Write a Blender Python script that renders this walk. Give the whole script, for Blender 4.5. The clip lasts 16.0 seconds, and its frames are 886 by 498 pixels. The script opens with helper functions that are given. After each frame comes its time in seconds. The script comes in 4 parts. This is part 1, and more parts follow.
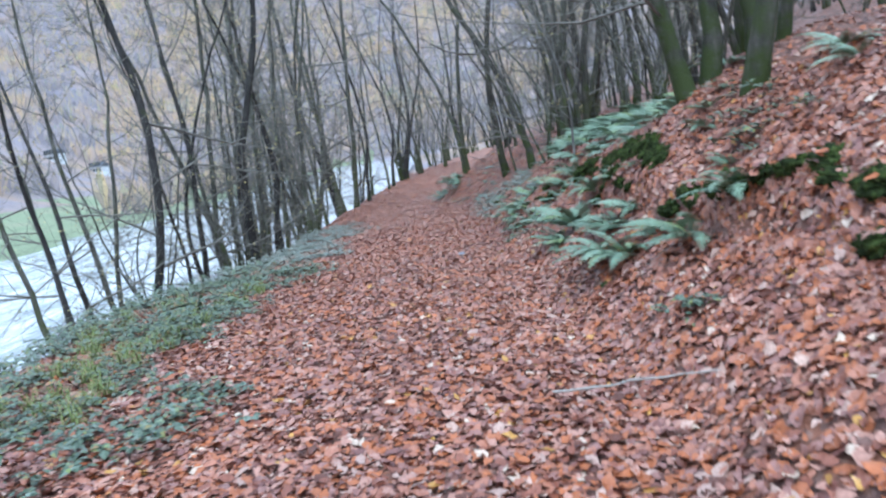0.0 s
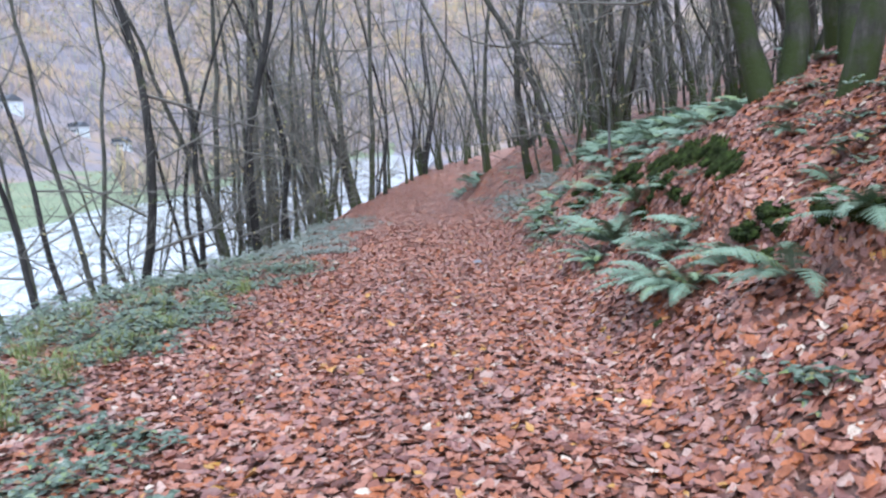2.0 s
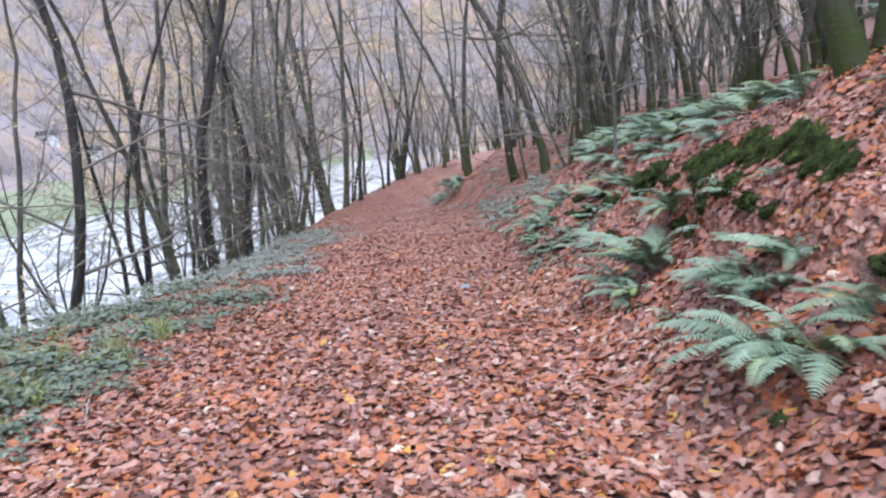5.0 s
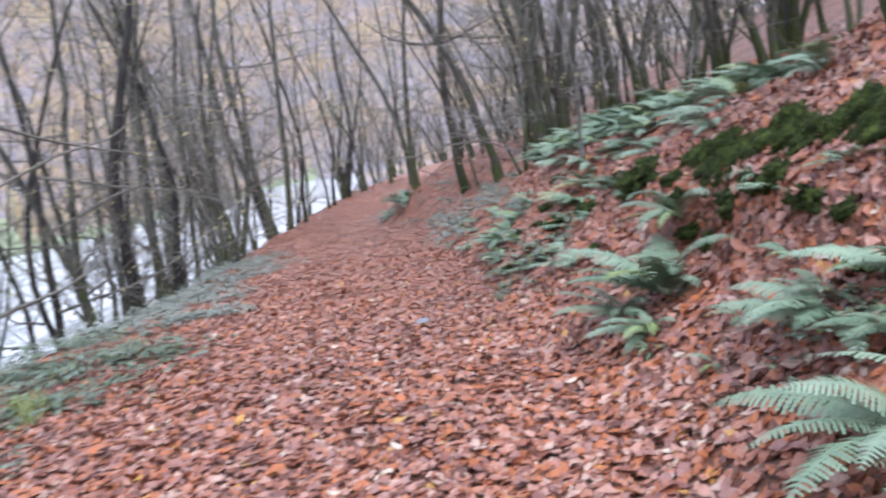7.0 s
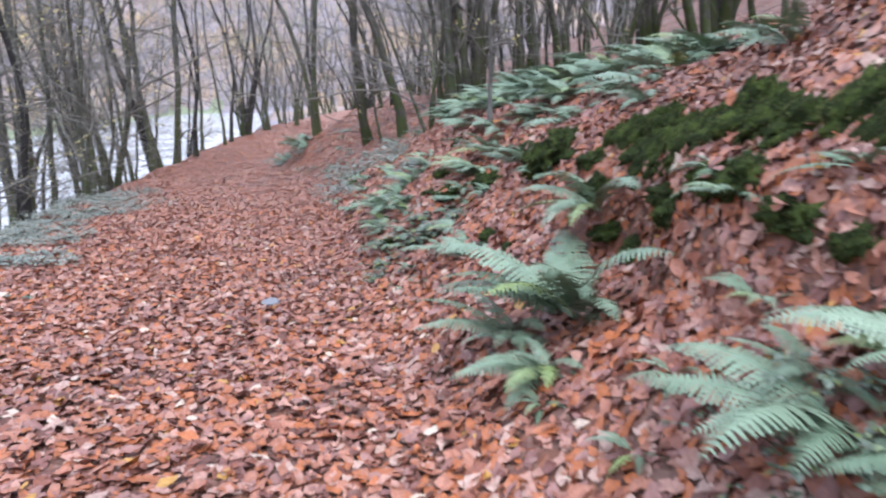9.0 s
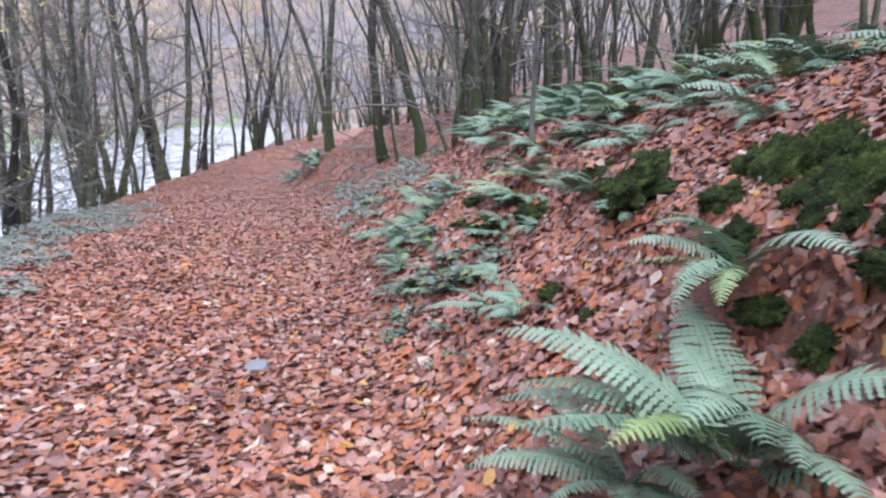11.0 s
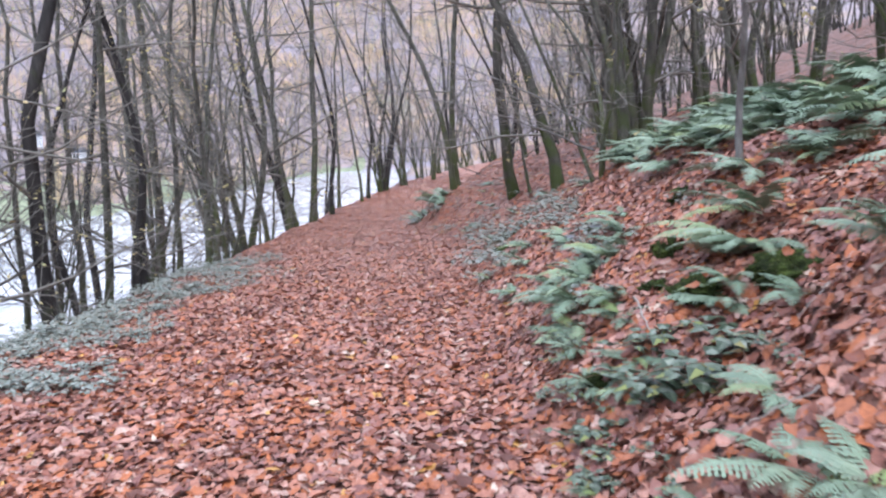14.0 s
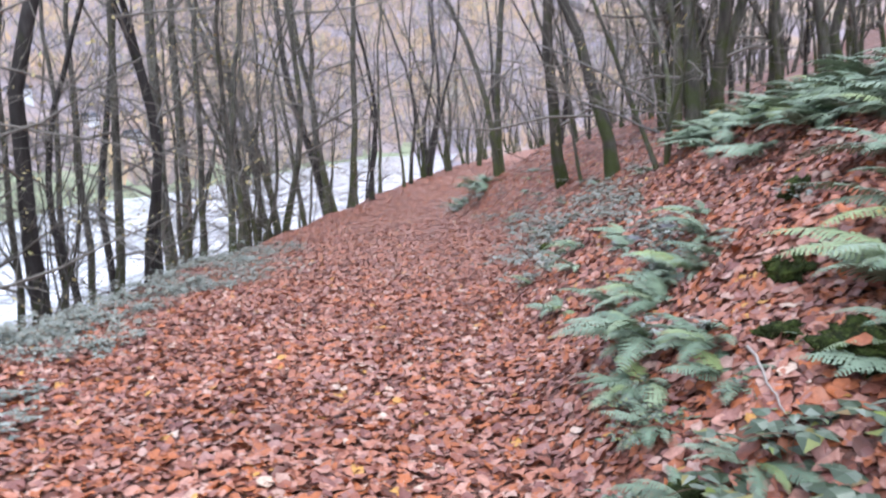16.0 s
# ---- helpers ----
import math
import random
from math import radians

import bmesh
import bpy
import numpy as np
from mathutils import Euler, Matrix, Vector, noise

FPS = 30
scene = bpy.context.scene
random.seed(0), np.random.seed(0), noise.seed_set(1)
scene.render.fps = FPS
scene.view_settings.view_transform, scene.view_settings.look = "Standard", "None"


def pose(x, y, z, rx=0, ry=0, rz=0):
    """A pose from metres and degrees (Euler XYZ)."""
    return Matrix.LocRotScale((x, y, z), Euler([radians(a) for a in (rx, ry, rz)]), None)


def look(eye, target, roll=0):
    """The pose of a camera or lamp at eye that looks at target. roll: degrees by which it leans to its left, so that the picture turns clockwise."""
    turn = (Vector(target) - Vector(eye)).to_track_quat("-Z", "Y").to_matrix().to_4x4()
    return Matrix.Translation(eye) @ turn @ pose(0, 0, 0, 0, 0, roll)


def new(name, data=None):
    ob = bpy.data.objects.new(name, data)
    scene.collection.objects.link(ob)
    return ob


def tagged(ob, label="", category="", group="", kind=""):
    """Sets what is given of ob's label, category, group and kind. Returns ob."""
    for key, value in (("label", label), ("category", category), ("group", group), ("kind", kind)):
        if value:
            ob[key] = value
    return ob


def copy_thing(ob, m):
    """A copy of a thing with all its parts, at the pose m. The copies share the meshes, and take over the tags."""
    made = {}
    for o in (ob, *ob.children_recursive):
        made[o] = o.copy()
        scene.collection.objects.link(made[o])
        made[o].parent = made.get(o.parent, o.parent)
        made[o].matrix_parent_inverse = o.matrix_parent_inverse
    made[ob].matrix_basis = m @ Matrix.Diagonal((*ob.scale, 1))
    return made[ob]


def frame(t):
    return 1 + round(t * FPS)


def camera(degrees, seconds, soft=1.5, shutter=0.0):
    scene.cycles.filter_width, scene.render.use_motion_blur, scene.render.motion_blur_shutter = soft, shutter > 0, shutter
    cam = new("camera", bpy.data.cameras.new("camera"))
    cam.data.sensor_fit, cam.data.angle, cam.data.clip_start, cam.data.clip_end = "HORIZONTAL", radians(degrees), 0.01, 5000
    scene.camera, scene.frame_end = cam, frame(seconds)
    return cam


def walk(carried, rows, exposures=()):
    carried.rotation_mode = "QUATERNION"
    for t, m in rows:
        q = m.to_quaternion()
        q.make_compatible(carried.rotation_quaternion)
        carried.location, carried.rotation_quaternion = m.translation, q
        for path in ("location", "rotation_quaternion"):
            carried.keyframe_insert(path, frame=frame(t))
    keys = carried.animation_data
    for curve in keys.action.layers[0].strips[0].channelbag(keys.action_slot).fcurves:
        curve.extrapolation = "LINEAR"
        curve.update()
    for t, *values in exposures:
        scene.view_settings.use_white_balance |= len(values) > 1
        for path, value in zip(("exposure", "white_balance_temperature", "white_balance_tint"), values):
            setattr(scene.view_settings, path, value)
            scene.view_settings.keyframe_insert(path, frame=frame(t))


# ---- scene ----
cam = camera(65.3, 16.0, 2.3, 0.6)
METRES, EYE, TILT, LEAN, TURN = 12.2, 1.5, -2.8, 0.0, 0.0
ROWS = [
    (0.0, 0.0, 0.0, 0.0, -0.82, -6.24, 7.53),
    (0.5, -0.0005, 0.0342, -0.0019, 0.41, -5.3, 4.16),
    (1.0, -0.0028, 0.0596, 0.0015, 1.37, -5.31, 4.37),
    (1.5, 0.0061, 0.0942, -0.0001, 1.73, -4.63, 5.99),
    (2.0, 0.0022, 0.1258, -0.0021, 0.81, -6.31, 3.84),
    (2.5, 0.0009, 0.1537, -0.0008, -0.74, -7.31, 4.61),
    (3.0, 0.0084, 0.1915, -0.001, -1.18, -6.47, 5.37),
    (3.5, 0.0039, 0.2314, -0.0033, -0.91, -6.49, 2.34),
    (4.0, 0.0047, 0.2576, -0.0036, -1.46, -5.45, 4.26),
    (6.5, -0.0085, 0.4055, -0.0005, -0.85, -7.36, 4.76),
    (7.0, 0.0046, 0.4411, -0.0044, -5.35, -5.4, 7.9),
    (7.5, 0.0171, 0.4693, -0.0062, -10.39, -8.15, 5.78),
    (8.0, 0.0257, 0.4982, -0.0036, -12.88, -10.79, 4.01),
    (8.5, 0.0421, 0.5302, -0.0032, -13.67, -9.6, 4.03),
    (9.0, 0.0481, 0.5586, -0.0048, -12.47, -9.79, 1.45),
    (9.5, 0.0489, 0.5923, -0.0025, -10.15, -8.92, 1.14),
    (12.0, 0.0591, 0.7314, -0.0076, -12.13, -7.31, -0.93),
    (12.5, 0.0503, 0.7541, -0.0032, -10.25, -5.58, 0.7),
    (13.0, 0.0525, 0.7769, -0.0039, -5.72, -4.22, 4.66),
    (13.5, 0.0529, 0.81, -0.0045, -2.73, -3.41, 4.11),
    (14.0, 0.0526, 0.8419, -0.0037, -1.44, -5.11, 3.1),
    (14.5, 0.0631, 0.8783, -0.0044, -0.34, -4.48, 2.66),
    (15.0, 0.0589, 0.9168, -0.0064, 0.65, -4.01, 2.29),
    (15.5, 0.0599, 0.9427, -0.0048, 1.25, -4.06, 3.48),
    (16.0, 0.0691, 0.9765, -0.005, 2.47, -6.07, 2.23),
]
walk(cam, [(t, pose(0, 0, EYE, TILT, LEAN, TURN) @ pose(METRES * x, METRES * y, METRES * z, 90 + pitch, roll, yaw)) for t, x, y, z, yaw, pitch, roll in ROWS],
     [(0, 1.04, 4950, -4), (1.8, 1.09, 5200, 2), (3.2, 1.14, 5550, 7), (6.5, 1.19, 5600, 8), (9.5, 1.27, 5550, 8), (12, 1.28, 5500, 9), (14, 1.29, 5600, 11), (16, 1.29, 5700, 11)])
# ---- light ----
world = bpy.data.worlds.new("overcast")
scene.world = world
world.use_nodes = True
wn, wl = world.node_tree.nodes, world.node_tree.links
sky = wn.new("ShaderNodeTexSky")
sky.sky_type, sky.sun_disc = "NISHITA", False
sky.sun_elevation, sky.sun_rotation = radians(63), radians(172)
sky.air_density, sky.dust_density, sky.ozone_density = 1.0, 2.5, 1.0
cloud = wn.new("ShaderNodeMix")  # an even cloud layer before the sky
cloud.data_type = "RGBA"
cloud.inputs[0].default_value, cloud.inputs[7].default_value = 0.7, (5.6, 5.75, 6.2, 1)
wl.new(sky.outputs[0], cloud.inputs[6])
wl.new(cloud.outputs[2], wn["Background"].inputs[0])
wn["Background"].inputs[1].default_value = 0.15
sun = new("sun", bpy.data.lights.new("sun", "SUN"))
sun.data.energy, sun.data.angle, sun.data.color = 1.2, radians(40), (1.0, 0.98, 0.96)
sun.matrix_world = look((4, -30, 60), (0, 0, 0))
# ---- materials ----


def material(name, rough=0.7, bump_scale=0, bump_strength=0.3, bump_distance=0.01, spec=0.3):
    """A principled material; returns it with its node tree, shader and a position node."""
    mat = bpy.data.materials.new(name)
    mat.use_nodes = True
    t = mat.node_tree
    sh = t.nodes["Principled BSDF"]
    sh.inputs["Roughness"].default_value = rough
    sh.inputs["Specular IOR Level"].default_value = spec
    co = t.nodes.new("ShaderNodeNewGeometry")
    if bump_scale:
        n = t.nodes.new("ShaderNodeTexNoise")
        n.inputs["Scale"].default_value, n.inputs["Detail"].default_value = bump_scale, 6
        t.links.new(co.outputs["Position"], n.inputs["Vector"])
        b = t.nodes.new("ShaderNodeBump")
        b.inputs["Strength"].default_value, b.inputs["Distance"].default_value = bump_strength, bump_distance
        t.links.new(n.outputs[0], b.inputs["Height"])
        t.links.new(b.outputs[0], sh.inputs["Normal"])
    return mat, t, sh, co


def noise_of(t, vector, scale, detail=5, rough=0.6):
    n = t.nodes.new("ShaderNodeTexNoise")
    n.inputs["Scale"].default_value, n.inputs["Detail"].default_value, n.inputs["Roughness"].default_value = scale, detail, rough
    t.links.new(vector, n.inputs["Vector"])
    return n.outputs[0]


def ramp(t, fac, stops, mode="LINEAR"):
    r = t.nodes.new("ShaderNodeValToRGB")
    r.color_ramp.interpolation = mode
    e = r.color_ramp.elements
    while len(e) < len(stops):
        e.new(0.5)
    for k, (p, c) in zip(e, stops):
        k.position, k.color = p, (*c, 1)
    t.links.new(fac, r.inputs[0])
    return r.outputs[0]


def mix(t, fac, a, b, mode="MIX"):
    m = t.nodes.new("ShaderNodeMix")
    m.data_type, m.blend_type = "RGBA", mode
    for socket, v in ((m.inputs[0], fac), (m.inputs[6], a), (m.inputs[7], b)):
        if isinstance(v, (int, float)):
            socket.default_value = v
        elif isinstance(v, tuple):
            socket.default_value = (*v, 1)
        else:
            t.links.new(v, socket)
    return m.outputs[2]


def math_of(t, op, a, b=0.0, clamp=False):
    m = t.nodes.new("ShaderNodeMath")
    m.operation, m.use_clamp = op, clamp
    for socket, v in ((m.inputs[0], a), (m.inputs[1], b)):
        if isinstance(v, (int, float)):
            socket.default_value = v
        else:
            t.links.new(v, socket)
    return m.outputs[0]


def soil_material(name, rise, bump_size):
    """Leaf mould; rise lifts it to the colour of freshly fallen leaves."""
    mat, t, sh, co = material(name, 0.6, 28, 0.8, bump_size, spec=0.45)
    p = co.outputs["Position"]
    v = t.nodes.new("ShaderNodeTexVoronoi")
    v.inputs["Scale"].default_value = 19
    t.links.new(p, v.inputs["Vector"])
    sep = t.nodes.new("ShaderNodeSeparateColor")
    t.links.new(v.outputs["Color"], sep.inputs[0])
    stops = [(0.0, (0.075, 0.036, 0.027)), (0.3, (0.18, 0.075, 0.048)), (0.55, (0.28, 0.11, 0.062)), (0.7, (0.15, 0.074, 0.06)), (0.85, (0.31, 0.17, 0.125)), (1, (0.13, 0.064, 0.053))]
    leafy = ramp(t, sep.outputs[0], [(k, tuple(c * rise for c in col)) for k, col in stops])
    dark = ramp(t, noise_of(t, p, 2.2), [(0.35, (0.6, 0.57, 0.55)), (0.65, (1, 1, 1))])
    t.links.new(mix(t, 1.0, leafy, dark, "MULTIPLY"), sh.inputs["Base Color"])
    return mat


def meadow_material():
    mat, t, sh, co = material("meadow_grass", 0.9, 3, 0.5, 0.2)
    p = co.outputs["Position"]
    c = ramp(t, noise_of(t, p, 0.05), [(0.3, (0.18, 0.22, 0.125)), (0.5, (0.25, 0.28, 0.17)), (0.7, (0.31, 0.28, 0.19))])
    t.links.new(mix(t, 0.35, c, ramp(t, noise_of(t, p, 1.5), [(0.3, (0.14, 0.17, 0.09)), (0.7, (0.34, 0.35, 0.23))])), sh.inputs["Base Color"])
    return mat


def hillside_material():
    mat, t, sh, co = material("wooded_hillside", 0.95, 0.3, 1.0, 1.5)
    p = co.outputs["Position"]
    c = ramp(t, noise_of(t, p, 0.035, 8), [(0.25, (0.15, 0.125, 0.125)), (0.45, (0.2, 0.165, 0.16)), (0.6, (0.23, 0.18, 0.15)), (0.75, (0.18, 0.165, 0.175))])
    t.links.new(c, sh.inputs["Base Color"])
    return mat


def far_tints(mat, base):
    """Broad stands of lilac-grey, ochre and green trees across the hillside."""
    t = mat.node_tree
    sh = t.nodes["Principled BSDF"]
    co = t.nodes.new("ShaderNodeNewGeometry")
    old = sh.inputs["Base Color"].links[0].from_socket
    stand = ramp(t, noise_of(t, co.outputs["Position"], base, 4, 0.65), [(0.32, (0.82, 0.84, 1.05)), (0.47, (1.0, 0.95, 1.03)), (0.56, (1.18, 0.98, 0.82)), (0.63, (1.3, 1.08, 0.62)), (0.72, (0.85, 0.95, 0.85))])
    t.links.new(mix(t, 1.0, old, stand, "MULTIPLY"), sh.inputs["Base Color"])


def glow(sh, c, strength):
    """Emission put into a far material, standing in for light scattered by valley mist."""
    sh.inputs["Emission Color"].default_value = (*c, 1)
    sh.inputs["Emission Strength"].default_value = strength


def water_material():
    mat, t, sh, co = material("river_water", 0.12, 0, spec=0.5)
    p = co.outputs["Position"]
    st = t.nodes.new("ShaderNodeVectorMath")
    st.operation = "MULTIPLY"
    st.inputs[1].default_value = (1.0, 0.35, 1.0)
    t.links.new(p, st.inputs[0])
    h = math_of(t, "ADD", noise_of(t, st.outputs[0], 1.3, 6), math_of(t, "MULTIPLY", noise_of(t, st.outputs[0], 0.25, 3), 1.5))
    b = t.nodes.new("ShaderNodeBump")
    b.inputs["Strength"].default_value, b.inputs["Distance"].default_value = 0.9, 0.28
    t.links.new(h, b.inputs["Height"])
    t.links.new(b.outputs[0], sh.inputs["Normal"])
    # near-white streaks in the base colour stand in for mirrored bright sky
    sky_white = ramp(t, noise_of(t, st.outputs[0], 0.5, 7), [(0.4, (0.42, 0.44, 0.48)), (0.58, (0.84, 0.85, 0.9))])
    t.links.new(sky_white, sh.inputs["Base Color"])
    sh.inputs["Metallic"].default_value = 0.0
    return mat


def litter_material(name, per_object=False):
    mat, t, sh, co = material(name, 0.4, 160, 0.25, 0.003, spec=0.42)
    if per_object:
        rnd = t.nodes.new("ShaderNodeObjectInfo").outputs["Random"]
    else:
        rnd = co.outputs["Random Per Island"]
    c = ramp(t, rnd, [(0.0, (0.14, 0.055, 0.036)), (0.06, (0.41, 0.15, 0.065)), (0.2, (0.27, 0.105, 0.066)), (0.32, (0.43, 0.195, 0.125)), (0.48, (0.33, 0.175, 0.145)), (0.63, (0.48, 0.27, 0.205)),
                      (0.77, (0.22, 0.098, 0.08)), (0.83, (0.52, 0.36, 0.29)), (0.9, (0.46, 0.16, 0.06)), (0.975, (0.56, 0.32, 0.08)), (0.988, (0.66, 0.54, 0.42))], "CONSTANT")
    spots = ramp(t, noise_of(t, co.outputs["Position"], 55, 4), [(0.35, (0.74, 0.7, 0.7)), (0.62, (1.04, 1.04, 1.06))])
    patch = ramp(t, noise_of(t, co.outputs["Position"], 0.9, 3), [(0.3, (0.78, 0.74, 0.76)), (0.7, (1.08, 1.0, 0.95))])
    t.links.new(mix(t, 1.0, mix(t, 1.0, c, spots, "MULTIPLY"), patch, "MULTIPLY"), sh.inputs["Base Color"])
    return mat


def leaf_material(name, stops, rough=0.45, per_object=False):
    mat, t, sh, co = material(name, rough, 90, 0.2, 0.003, spec=0.4)
    rnd = t.nodes.new("ShaderNodeObjectInfo").outputs["Random"] if per_object else co.outputs["Random Per Island"]
    c = ramp(t, rnd, stops)
    v = ramp(t, noise_of(t, co.outputs["Position"], 9, 4), [(0.3, (0.7, 0.72, 0.7)), (0.7, (1.05, 1.05, 1.0))])
    t.links.new(mix(t, 1.0, c, v, "MULTIPLY"), sh.inputs["Base Color"])
    return mat


def bark_material(name, dark, pale, moss, moss_low, moss_high, reach):
    """Bark with lichen; moss patches that grow thicker near the foot."""
    mat, t, sh, co = material(name, 0.85, 22, 0.7, 0.02)
    tc = t.nodes.new("ShaderNodeTexCoord").outputs["Object"]
    st = t.nodes.new("ShaderNodeVectorMath")
    st.operation = "MULTIPLY"
    st.inputs[1].default_value = (1, 1, 0.22)
    t.links.new(tc, st.inputs[0])
    c = ramp(t, noise_of(t, st.outputs[0], 14, 6), [(0.3, dark), (0.55, tuple((a + b) / 2 for a, b in zip(dark, pale))), (0.75, pale)])
    sp = t.nodes.new("ShaderNodeSeparateXYZ")
    t.links.new(tc, sp.inputs[0])
    low = math_of(t, "SUBTRACT", 1.0, math_of(t, "DIVIDE", sp.outputs[2], reach), True)
    amount = math_of(t, "ADD", noise_of(t, tc, 3.5, 6), math_of(t, "MULTIPLY", low, moss_low - moss_high))
    edge = ramp(t, math_of(t, "ADD", amount, moss_high), [(0.55, (0, 0, 0)), (0.72, (1, 1, 1))])
    t.links.new(mix(t, edge, c, moss), sh.inputs["Base Color"])
    return mat


def moss_material():
    mat, t, sh, co = material("moss", 0.95, 60, 0.9, 0.02, spec=0.1)
    p = co.outputs["Position"]
    # moss greens; the near-black tones imitate shade in crevices
    c = ramp(t, noise_of(t, p, 9, 9, 0.75), [(0.34, (0.012, 0.015, 0.008)), (0.5, (0.028, 0.038, 0.012)), (0.62, (0.075, 0.10, 0.024)), (0.76, (0.115, 0.10, 0.04))])
    t.links.new(c, sh.inputs["Base Color"])
    return mat


def plain_material(name, c, rough=0.8, scale=5):
    mat, t, sh, co = material(name, rough, scale * 4, 0.3, 0.01)
    v = ramp(t, noise_of(t, co.outputs["Position"], scale), [(0.3, tuple(0.75 * k for k in c)), (0.7, c)])
    t.links.new(v, sh.inputs["Base Color"])
    return mat


SOIL, LEAFY, MEADOW, HILLSIDE, WATER = soil_material("leaf_mould", 1.0, 0.03), soil_material("fresh_leaf_cover", 1.7, 0.02), meadow_material(), hillside_material(), water_material()
LITTER, LITTER_ONE = litter_material("beech_leaf_litter"), litter_material("beech_leaf", True)
BARK = bark_material("grey_bark", (0.028, 0.026, 0.021), (0.17, 0.16, 0.13), (0.07, 0.078, 0.03), 0.2, 0.02, 2.6)
BARK_DARK = bark_material("dark_bark", (0.018, 0.015, 0.014), (0.065, 0.058, 0.053), (0.05, 0.06, 0.02), 0.16, -0.05, 1.2)
BARK_MOSSY = bark_material("mossy_bark", (0.026, 0.023, 0.019), (0.125, 0.112, 0.092), (0.042, 0.053, 0.014), 0.27, 0.0, 1.5)
BARK_PALE = bark_material("pale_bark", (0.10, 0.09, 0.085), (0.27, 0.25, 0.235), (0.10, 0.12, 0.04), 0.2, -0.1, 0.3)
TWIG = plain_material("twig_bark", (0.2, 0.18, 0.155), 0.8, 12)
YELLOW = leaf_material("yellow_leaves", [(0, (0.45, 0.36, 0.15)), (0.5, (0.54, 0.45, 0.22)), (0.8, (0.46, 0.32, 0.14)), (1, (0.42, 0.44, 0.2))])
FERN = leaf_material("fern_green", [(0, (0.17, 0.235, 0.155)), (0.6, (0.25, 0.32, 0.225)), (0.85, (0.30, 0.37, 0.27)), (1, (0.27, 0.33, 0.12))], 0.38, True)
BRAMBLE = leaf_material("bramble_green", [(0, (0.04, 0.058, 0.032)), (0.35, (0.1, 0.13, 0.085)), (0.65, (0.165, 0.195, 0.15)), (0.84, (0.24, 0.265, 0.225)), (0.91, (0.22, 0.26, 0.07)), (1, (0.25, 0.15, 0.075))], 0.42)
# bramble leaves again, their colour paled for sky sheen on distant plants
BRAMBLE_SHEEN = leaf_material("bramble_sheen", [(0, (0.11, 0.12, 0.095)), (0.4, (0.22, 0.24, 0.205)), (0.7, (0.31, 0.33, 0.3)), (0.88, (0.38, 0.39, 0.36)), (1, (0.3, 0.21, 0.13))], 0.4)
GRASS = leaf_material("woodland_grass", [(0, (0.16, 0.2, 0.06)), (0.5, (0.25, 0.29, 0.09)), (1, (0.34, 0.32, 0.14))], 0.5)
STEM = plain_material("bramble_stem", (0.16, 0.11, 0.07), 0.7, 20)
MOSS = moss_material()
# yellow-green tips, coloured lighter than the moss beneath to suggest depth
MOSS_TIPS = leaf_material("moss_tips", [(0, (0.018, 0.02, 0.008)), (0.3, (0.06, 0.05, 0.022)), (0.5, (0.055, 0.075, 0.018)), (0.8, (0.125, 0.15, 0.032)), (1, (0.15, 0.13, 0.05))], 0.9)
ROCK = plain_material("slate_stone", (0.24, 0.23, 0.25), 0.7, 8)
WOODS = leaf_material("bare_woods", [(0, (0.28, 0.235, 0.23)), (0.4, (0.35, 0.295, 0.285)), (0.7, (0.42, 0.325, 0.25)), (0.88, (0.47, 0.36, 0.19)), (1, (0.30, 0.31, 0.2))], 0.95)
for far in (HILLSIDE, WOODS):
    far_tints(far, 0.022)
    # neither is a lamp: the weak emission imitates haze over the far slope
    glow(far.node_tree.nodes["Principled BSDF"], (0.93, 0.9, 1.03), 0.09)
PLASTER, ROOF, GLASS_DARK = plain_material("white_render", (0.8, 0.8, 0.82), 0.8, 1), plain_material("slate_roof", (0.14, 0.14, 0.16), 0.7, 1), plain_material("window_glass", (0.05, 0.06, 0.07), 0.1, 1)

# ---- shape of the land ----


def soft(v, s):
    return s * np.logaddexp(0, v / s)


def step(v, a, b):
    k = np.clip((v - a) / (b - a), 0, 1)
    return k * k * (3 - 2 * k)


def bump(v, c, w):
    return np.exp(-((v - c) / w) ** 2)


def wave(x, y, f, seed):
    return (np.sin(f * x + 1.7 * seed) * np.sin(f * 0.83 * y + seed) + np.sin(f * 0.61 * x - f * 0.9 * y + 2.3 * seed)
            + 0.6 * np.sin(f * 1.9 * x + f * 1.3 * y + 0.7 * seed) * np.sin(f * 1.6 * y - 0.4 * seed))


def path_level(y):
    return -0.085 - 0.0489 * y + 0.08 * soft(y - 46, 4) - 0.025 * soft(y - 110, 10)


def bend(y):
    return 0.0042 * np.maximum(y - 40, 0) ** 2 / (1 + np.maximum(y - 40, 0) / 200)


def toe(y):
    """Where the bank starts, right of the path's middle line."""
    return 1.2 - 1.15 * bump(y, 38.6, 4.6) + 0.75 * bump(y, 26.5, 4) + 0.08 * np.sin(1.9 * y) + 0.06 * np.sin(3.7 * y + 1)


def crest(y):
    """Where the shoulder breaks off towards the river."""
    return -5.6 + 1.2 * step(y, 13, 20) - 0.6 * step(y, 20, 25) - 0.7 * step(y, 30, 44) + 0.08 * np.sin(0.9 * y)


